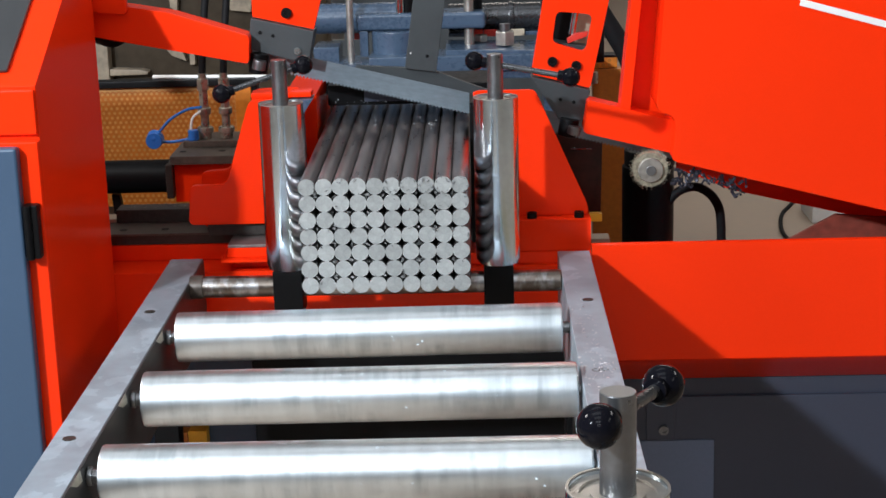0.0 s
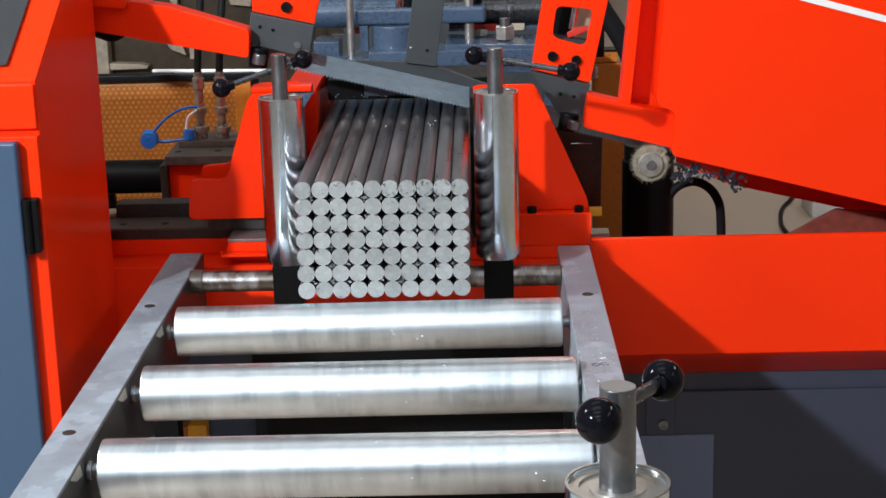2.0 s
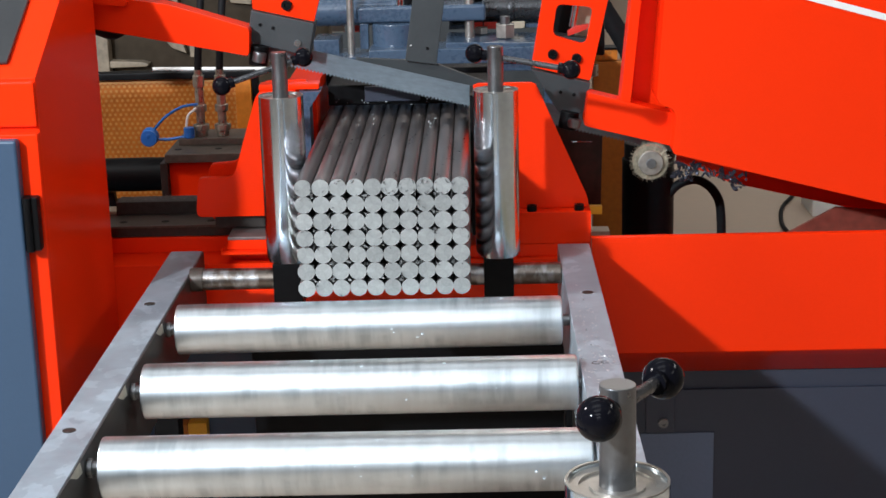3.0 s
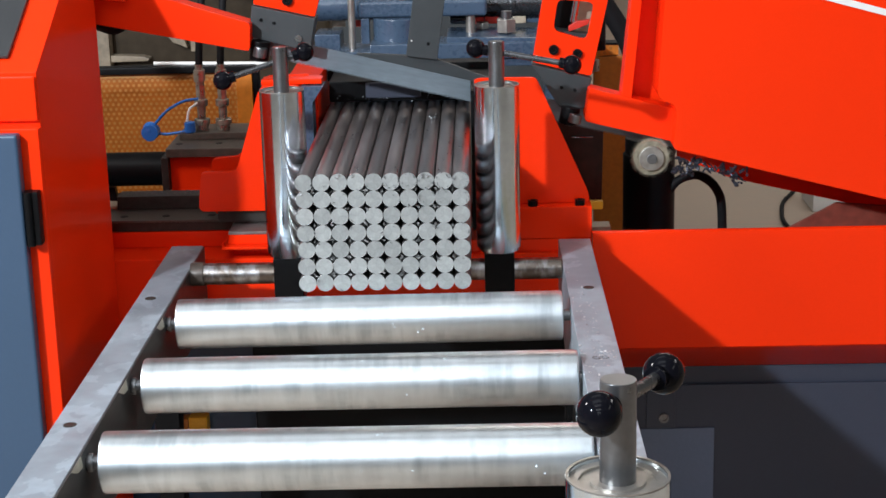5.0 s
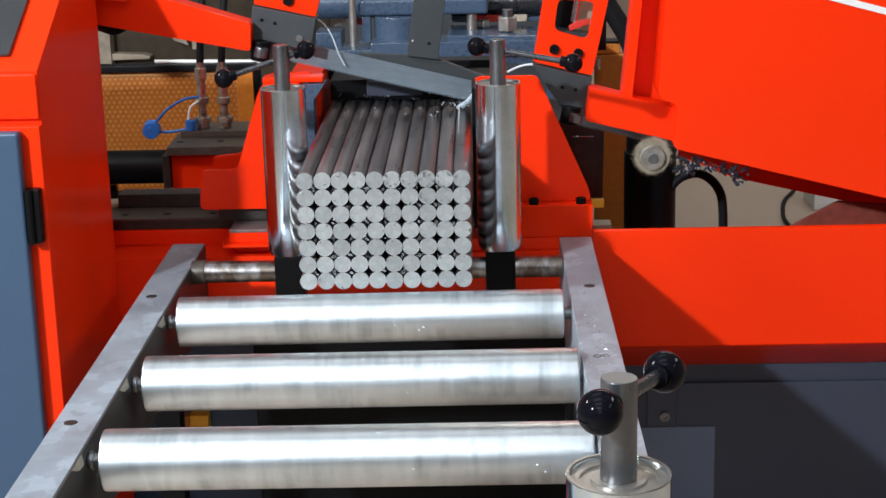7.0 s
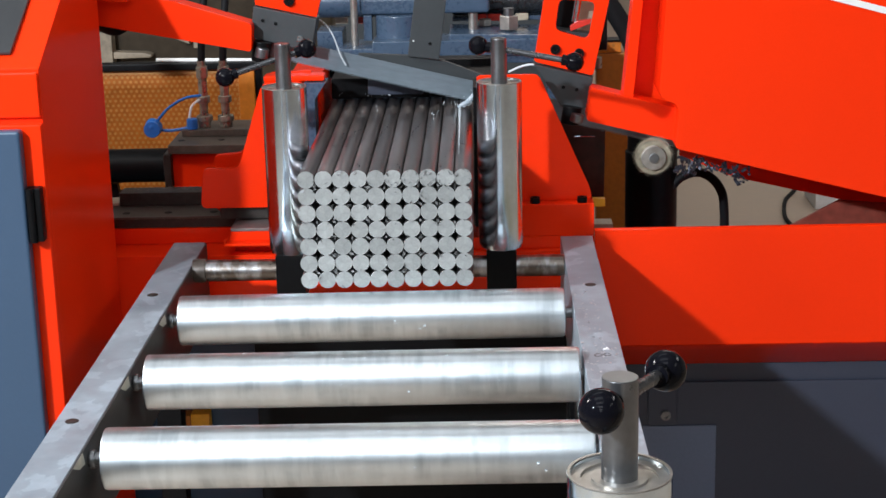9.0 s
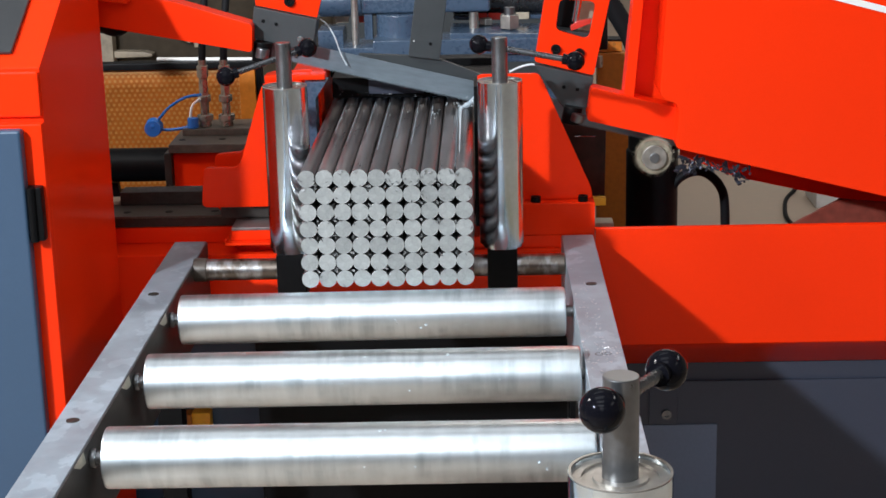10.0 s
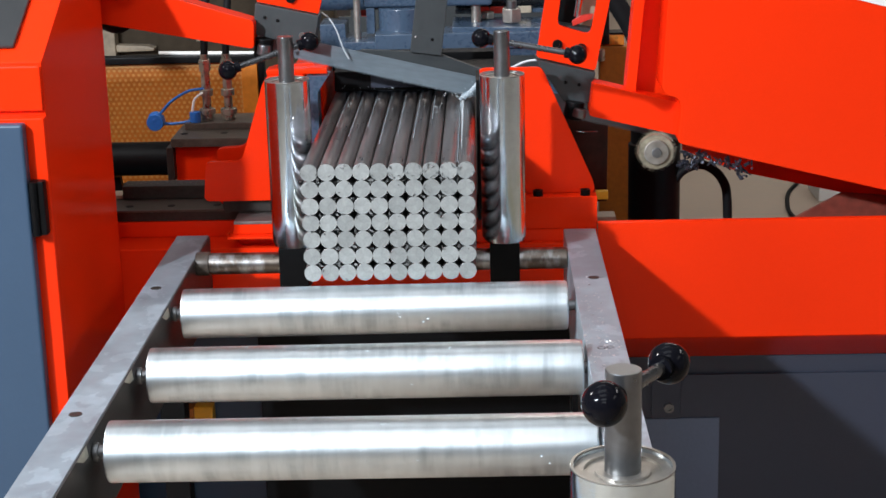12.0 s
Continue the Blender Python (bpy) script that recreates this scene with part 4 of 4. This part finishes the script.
# ---- top clamp over the bars ----
def top_clamp():
    t = thing("top_clamp", "blue-grey painted hydraulic top clamp with steel rods", "clamp", (-0.10, 1.1, 0.65))
    part("upright", box(-0.345, -0.29, 1.10, 1.20, 0.5855, 0.965, 0.004), CLAMP, t)
    part("upright", box(0.14, 0.20, 1.10, 1.20, 0.5855, 0.955, 0.004), CLAMP, t)
    part("cross_beam", rod((-0.36, 1.16, 1.018), (-0.10, 1.16, 1.018), 0.032, seg=36, bevel=0.003), CLAMP, t, "blue-grey round cross beam")
    part("beam_bridge", box(-0.25, 0.02, 1.10, 1.19, 0.997, 1.032, 0.008, seg=3), CLAMP, t)
    bm = rod((-0.06, 1.23, 1.006), (0.20, 1.23, 1.006), 0.030, seg=36, bevel=0.003)
    for x in (-0.02, 0.07, 0.15):
        rod((x, 1.23, 1.006), (x + 0.012, 1.23, 1.006), 0.033, bm, 36, 0.002)
    part("rear_barrel", bm, HANDLE, t, "blackened steel barrel with raised bands")
    part("rear_beam", box(-0.06, 0.20, 1.205, 1.26, 0.9665, 0.9755, 0.002), CLAMP, t)
    part("lift_cylinder", rod((-0.170, 1.12, 0.948), (-0.170, 1.12, 0.9965), 0.051, seg=48, bevel=0.003), CLAMP, t, "blue-grey short cylinder")
    part("cylinder_flange", rod((-0.170, 1.12, 0.936), (-0.170, 1.12, 0.9475), 0.056, seg=48, bevel=0.002), CLAMP, t)
    part("beam_post", box(-0.246, -0.228, 1.10, 1.13, 0.943, 0.9965, 0.002), CLAMP, t)
    part("press_plate", box(-0.300, -0.06, 1.04, 1.18, 0.916, 0.9355, 0.004), CLAMP, t)
    part("press_block", box(-0.225, 0.13, 1.035, 1.15, 0.9165, 0.950, 0.004), CLAMP, t)
    bm = prism([(-0.065, 0.900), (0.14, 0.898), (0.14, 0.957), (-0.065, 0.962)], 1.045, 1.2, 0.004)
    part("side_block", bm, CLAMP, t)
    for x, y, r in ((-0.264, 1.09, 0.0075), (-0.015, 1.12, 0.010)):
        part("rod", rod((x, y, 0.93), (x, y, 1.10), r, seg=20), BEARING, t, "bright steel rod")
    hexnut((0.060, 1.10, 0.9622), 0.022, 0.028, t)
    hexnut((0.010, 1.16, 0.9622), 0.015, 0.014, t)
    part("stud", rod((0.060, 1.10, 0.96), (0.060, 1.10, 1.006), 0.011, seg=20), SHAFT, t)
    part("upper_ram", rod((-0.145, 1.14, 1.0325), (-0.145, 1.14, 1.10), 0.022, seg=24), BLACK, t)
    part("ram_band", rod((-0.160, 1.12, 1.0325), (-0.160, 1.12, 1.06), 0.010, seg=18), CHROME, t)
    for x in (-0.30, -0.25, 0.0, 0.03, 0.09):
        part("tag_plate", box(x - 0.014, x + 0.014, 1.198, 1.2, 0.967, 0.982, 0.001), TAN if x < -0.27 or x > 0.05 else REDLEVER, t)
    part("hose", tube([(0.0, 1.16, 1.02), (0.004, 1.15, 1.06), (0.02, 1.14, 1.12)], 0.012), RUBBER, t)
    # dark jaws and an added black filler box in front of the bars' clamp
    part("rear_jaw", box(-0.345, -0.287, 0.53, 0.80, 0.72, 0.962, 0.003), RED, t, "red rear jaw")
    part("rear_filler", box(-0.285, 0.02, 0.705, 0.752, 0.930, 0.963, 0.003), BLACK, t, "black filler box added behind the clamping bar")
    bar = part("rear_stop", box(-0.272, 0.02, 0.585, 0.70, 0.9125, 0.950, 0.003), BLACK, t, "oily black clamping bar over the bars")
    part("pad", box(-0.205, -0.105, 0.578, 0.5848, 0.920, 0.948, 0.002), PLINTH, bar, "dark grey pad wet with coolant")
    rnd = random.Random(31)
    bm = bmesh.new()
    for _ in range(22):
        b = bmesh.new()
        c = Vector((rnd.uniform(-0.26, 0.0), 0.577, rnd.gauss(0.918, 0.004)))
        bmesh.ops.create_icosphere(b, subdivisions=1, radius=rnd.uniform(0.0004, 0.0011), matrix=Matrix.Translation(c))
        join(bm, b)
    tagged(part("drop_dot", bm, COOLANT, bar, "small drops of coolant on the clamping bar"), kind="stuff")
    return bar


CLAMP_BAR = top_clamp()


# ---- orange guards behind ----
def guard():
    t = thing("safety_guard", "orange perforated sheet guard in a dark frame", "guard", (-0.7, 1.36, 0))
    # perforated sheet: hexagonal cells with round holes, staggered
    bm = bmesh.new()
    pitch, x0, x1, z0, z1 = 0.0125, -0.95, -0.552, 0.52, 0.842
    row = 0
    z = z0
    n = 6
    while z < z1:
        x = x0 + (pitch / 2 if row % 2 else 0)
        while x < x1:
            o = [bm.verts.new((x + pitch / math.sqrt(3) * math.cos(math.pi / 2 + k * math.pi / 3), 1.35, z + pitch / math.sqrt(3) * math.sin(math.pi / 2 + k * math.pi / 3))) for k in range(n)]
            i = [bm.verts.new((x + 0.0040 * math.cos(math.pi / 2 + k * math.pi / 3), 1.35, z + 0.0040 * math.sin(math.pi / 2 + k * math.pi / 3))) for k in range(n)]
            for k in range(n):
                bm.faces.new((o[k], o[(k + 1) % n], i[(k + 1) % n], i[k]))
            x += pitch
        z += pitch * math.sqrt(3) / 2
        row += 1
    part("perforated_sheet", bm, SHEET, t, "orange perforated sheet")
    # Paler sheet added close behind so that the holes look lit from beyond.
    part("backing", box(-0.96, -0.55, 1.3506, 1.355, 0.50, 0.85, 0.001), AMBER, t)
    part("frame_top", box(-0.97, -0.505, 1.335, 1.375, 0.850, 0.866, 0.003), BLACK, t)
    part("frame_post", box(-0.552, -0.515, 1.340, 1.375, 0.0, 0.849, 0.003), ORANGE, t, "orange guard post")
    part("frame_edge", box(-0.5145, -0.500, 1.345, 1.375, 0.0, 0.849, 0.003), BLACK, t)
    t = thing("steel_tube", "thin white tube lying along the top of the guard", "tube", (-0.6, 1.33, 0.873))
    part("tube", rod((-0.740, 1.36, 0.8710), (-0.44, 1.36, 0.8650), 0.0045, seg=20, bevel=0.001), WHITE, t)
    t = thing("guard_post", "orange guard post with a perforated head", "guard", (0.29, 1.38, 0))
    # The post's duller orange has its shade mixed into the colour.
    part("post", box(0.262, 0.350, 1.36, 1.40, 0.0, 0.866, 0.004), OCHRE, t)
    part("post_head", box(0.262, 0.318, 1.36, 1.40, 0.867, 0.892, 0.003), ORANGE, t, "orange perforated head")
    part("post_cap", box(0.260, 0.320, 1.355, 1.405, 0.8925, 0.897, 0.001), BLACK, t)
    for x in (0.272, 0.286, 0.300):
        for z in (0.874, 0.885):
            part("hole", rod((x, 1.3585, z), (x, 1.3597, z), 0.0042, seg=12), OCHRE, t)
    part("post_fitting", rod((0.2635, 1.345, 0.835), (0.2635, 1.345, 0.862), 0.010, seg=20, bevel=0.002), BRASSY, t, "plated fitting")


guard()


# ---- what stands behind ----
def background():
    t = thing("machine_tool", "dark brown machine tool behind the guard", "machine", (-1.4, 3.2, 0))
    part("housing", box(-3.0, -0.48, 3.0, 4.4, 0.0, 1.9, 0.02), BROWN, t, "dark brown sheet housing")
    part("pale_streak", prism([(-1.30, 0.660), (-1.09, 0.650), (-1.065, 0.643), (-1.07, 0.634), (-1.30, 0.630)], 2.95, 2.9995, 0.004), PALETAN, t, "pale tan streak on the housing")
    part("pale_patch", prism([(-1.014, 0.722), (-0.955, 0.710), (-0.943, 0.672), (-0.99, 0.690)], 2.97, 2.9995, 0.003), PALETAN, t)
    part("pale_strip", box(-0.932, -0.915, 2.97, 2.9995, 0.660, 0.700, 0.002), PALETAN, t)
    part("pale_patch", prism([(-0.81, 0.90), (-0.715, 0.90), (-0.725, 0.825), (-0.79, 0.832)], 2.97, 2.9995, 0.003), PALETAN, t)
    part("pale_patch", prism([(-0.99, 0.92), (-0.955, 0.92), (-0.962, 0.832), (-0.985, 0.846)], 2.97, 2.9995, 0.003), PALETAN, t)
    part("side_column", box(-1.30, -1.19, 2.94, 2.9995, 0.30, 0.75, 0.01), PALETAN, t)
    t = thing("workshop_machine", "dark machine frame behind the clamp", "machine", (-0.1, 2.4, 0))
    part("frame", box(-0.40, 0.22, 2.2, 2.6, 0.0, 1.5, 0.01), GREY, t)
    t = thing("black_hose", "thick black hose crossing behind the guide plate", "hose", (0.28, 1.1, 0))
    part("hose", tube([(0.18, 1.0, 1.16), (0.255, 1.0, 1.035), (0.31, 1.0, 0.94), (0.33, 1.0, 0.84)], 0.020), RUBBER, t)
    t = thing("floor_cable", "thin black cable curling on the concrete floor", "cable", (1.0, 3.4, 0))
    part("cable", tube([(1.24, 3.85, 0.007), (1.146, 3.578, 0.007), (1.085, 3.426, 0.007), (1.050, 3.264, 0.007), (1.036, 3.108, 0.007), (1.06, 2.9, 0.007)], 0.007), RUBBER, t)
    t = thing("white_box", "white cardboard box on the floor", "box", (1.30, 3.35, 0))
    part("carton", box(1.165, 1.45, 3.3, 3.5, 0.0, 0.060, 0.004), WHITE, t)
    t = thing("sheet_chute", "brownish red sheet chute at the chip tray end", "chute", (0.62, 0.6, 0.514))
    bm = prism([(0.550, 0.665), (0.646, 0.716), (0.72, 0.709), (1.2, 0.700), (1.2, 0.60), (0.565, 0.60)], 0.55, 0.558, 0.002)
    part("chute", bm, BROWN_RED, t)


background()


# ---- coolant ----
def coolant():
    t = thing("coolant_stream", "thin milky stream of coolant falling on the blade", "coolant", (-0.275, 0.49, 1.08))
    part("stream", tube([(-0.280, 0.490, 1.078), (-0.268, 0.489, 1.068), (-0.256, 0.488, 1.048), (-0.245, 0.488, 1.015), (-0.236, 0.490, 0.996)], 0.0012, seg=8), COOLANT, t)
    t2 = thing("coolant_stream", "thin milky stream of coolant at the guide block", "coolant", (0.08, 0.49, 0.99))
    part("stream", tube([(0.104, 0.490, 0.986), (0.084, 0.489, 0.987), (0.066, 0.488, 0.983), (0.048, 0.488, 0.975)], 0.002, seg=8), COOLANT, t2)
    t3 = thing("coolant_film", "streak of milky coolant running along the outer bars", "coolant", (-0.036, 0.05, 0.906))
    bm = bmesh.new()
    rows = []
    for k in range(9):
        u = k / 8
        w, y = 0.0006 + 0.0052 * u ** 0.8, 0.05 + 0.46 * u
        rows.append([bm.verts.new((-0.036 + dx * w, y, 0.9075 + dz)) for dx, dz in ((-1, -0.004), (-0.6, 0.0008), (0.6, 0.0012), (1, -0.004))])
    for a, b in zip(rows, rows[1:]):
        for k in range(4):
            bm.faces.new((a[k], a[(k + 1) % 4], b[(k + 1) % 4], b[k]))
    bm.faces.new(rows[0]), bm.faces.new(rows[-1][::-1])
    part("film", bm, COOLANT, t3)
    t4 = thing("coolant_splash", "milky coolant splashing off the blade onto the bars", "coolant", (-0.03, 0.49, 0.93))
    rnd = random.Random(12)
    bm = tube([(0.000, 0.485, 0.950), (-0.008, 0.484, 0.938), (-0.020, 0.482, 0.924), (-0.033, 0.480, 0.9135)], 0.0042, seg=10)
    tube([(-0.006, 0.485, 0.940), (-0.022, 0.483, 0.924), (-0.032, 0.482, 0.918), (-0.040, 0.482, 0.911)], 0.0030, bm, 8)
    part("stream", bm, SPRAY_GLINT, t4)
    bm = bmesh.new()
    for _ in range(36):
        u = abs(rnd.gauss(0, 1))
        c = Vector((-0.012 - 0.022 * u + rnd.gauss(0, 0.004), 0.480 + rnd.uniform(-0.02, 0.008), 0.918 + abs(rnd.gauss(0, 0.010)) / (1 + u)))
        b = bmesh.new()
        bmesh.ops.create_icosphere(b, subdivisions=1, radius=rnd.uniform(0.0004, 0.0013), matrix=Matrix.Translation(c))
        join(bm, b)
    tagged(part("drop_dot", bm, COOLANT, t4, "flying drops of coolant"), kind="stuff")
    # thin pale strands along the bars' flanks, drawn as glints of the wet steel
    t5 = thing("glint_strands", "thin pale strands painted as the glints along the wet upper bars", "coolant", (-0.146, 0.05, 0.906))
    for i, (y0, side) in enumerate(((0.30, -1), (0.22, -1), (0.30, -1), (0.16, -1), (0.24, -1), (0.20, -1), (0.36, -1), (0.05, 1))):
        x = (i - 3.5) * 0.0259 - 0.146 + (0.0129 if side > 0 else -0.0066)
        z = 0.8976 + (0.0055 if side > 0 else 0.0111)
        way = [(x, y0, z - 0.0006), (x, 0.4, z), (x, 0.56, z)]
        part("glint", tube(way, 0.0008, seg=6, sub=3), SPRAY_GLINT, t5)
    return t, t2, t3, t4, t5


STREAMS = coolant()


# ---- what moves ----
def motions():
    # the carriage pushes the bars forward, then the vise closes
    for ob, far in ((BUNDLE, 0.056), (CARRIAGE, 0.056)):
        p = ob.location.copy()
        walk(ob, [(t, pose(p.x, p.y + far * k, p.z)) for t, k in ((0, 1), (0.25, 0.75), (0.5, 0.5), (0.75, 0.25), (0.95, 0.03), (1.1, 0), (12, 0))])
    p = JAW.location.copy()
    walk(JAW, [(t, pose(p.x - 0.016 + d, p.y, p.z)) for t, d in ((0, 0), (2.2, 0), (2.5, 0.005), (3.0, 0.013), (3.2, 0.016), (12, 0.016))])
    p = CLAMP_BAR.location.copy()
    walk(CLAMP_BAR, [(t, pose(p.x, p.y, p.z + d)) for t, d in ((0, 0.017), (2.3, 0.017), (2.6, 0.011), (3.0, 0.003), (3.2, 0), (12, 0))])
    # the head sinks about its hinge
    p = HEAD.location.copy()
    walk(HEAD, [(t, pose(p.x, p.y, p.z, 0, a, 0)) for t, a in ((0, 0), (4.4, 0), (5, -0.04), (7, -0.18), (9, -0.31), (10.5, -0.45), (12, -0.58))])
    # the band runs, the brush turns
    times = [0] + [4.2 + 0.1 * k for k in range(79)]
    far = [0] + [0.75 * max(0, k * 0.1 - 0.2) if k > 4 else 0.75 * 0.2 * (k / 4) ** 2 for k in range(79)]
    for k, ob in enumerate(BAND):
        walk(ob, [(t, on_loop(k * LOOP / PIECES + d)) for t, d in zip(times, far)])
    p = WIRE.location.copy()
    walk(WIRE, [(t, pose(p.x, p.y, p.z, 0, d * 800, 0)) for t, d in zip(times, far)])
    p = STREAMS[2].location.copy()
    walk(STREAMS[2], [(t, pose(p.x, p.y + d, p.z)) for t, d in ((0, 0.46), (5.5, 0.46), (6.0, 0.36), (6.5, 0.29), (7.2, 0.15), (9.0, 0.02), (10.5, 0.0), (12, 0.0))])
    p = STREAMS[4].location.copy()
    walk(STREAMS[4], [(t, pose(p.x, p.y + d, p.z - 0.01 * min(1, d / 0.1))) for t, d in ((0, 0.36), (6.0, 0.36), (7.2, 0.25), (8.8, 0.05), (9.6, 0.0), (12, -0.02))])
    p = STREAMS[3].location.copy()
    rnd = random.Random(77)
    rows = [(5.5 + 0.2 * k, rnd.uniform(-0.004, 0.004), rnd.uniform(-0.003, 0.003)) for k in range(33)]
    walk(STREAMS[3], [(0, pose(p.x + 0.085, p.y, p.z)), (5.2, pose(p.x + 0.085, p.y, p.z))] + [(t, pose(p.x + dx, p.y, p.z + dz)) for t, dx, dz in rows])
    # coolant comes out of the guide blocks
    for ob, back in ((STREAMS[0], (-0.060, 0, 0.030)), (STREAMS[1], (0.075, 0, -0.028))):
        p = ob.location.copy()
        q = p + Vector(back)
        walk(ob, [(0, pose(*q)), (5.2, pose(*q)), (5.35, pose(*p)), (12, pose(*(p + Vector((0, 0, -0.008)))))])


motions()
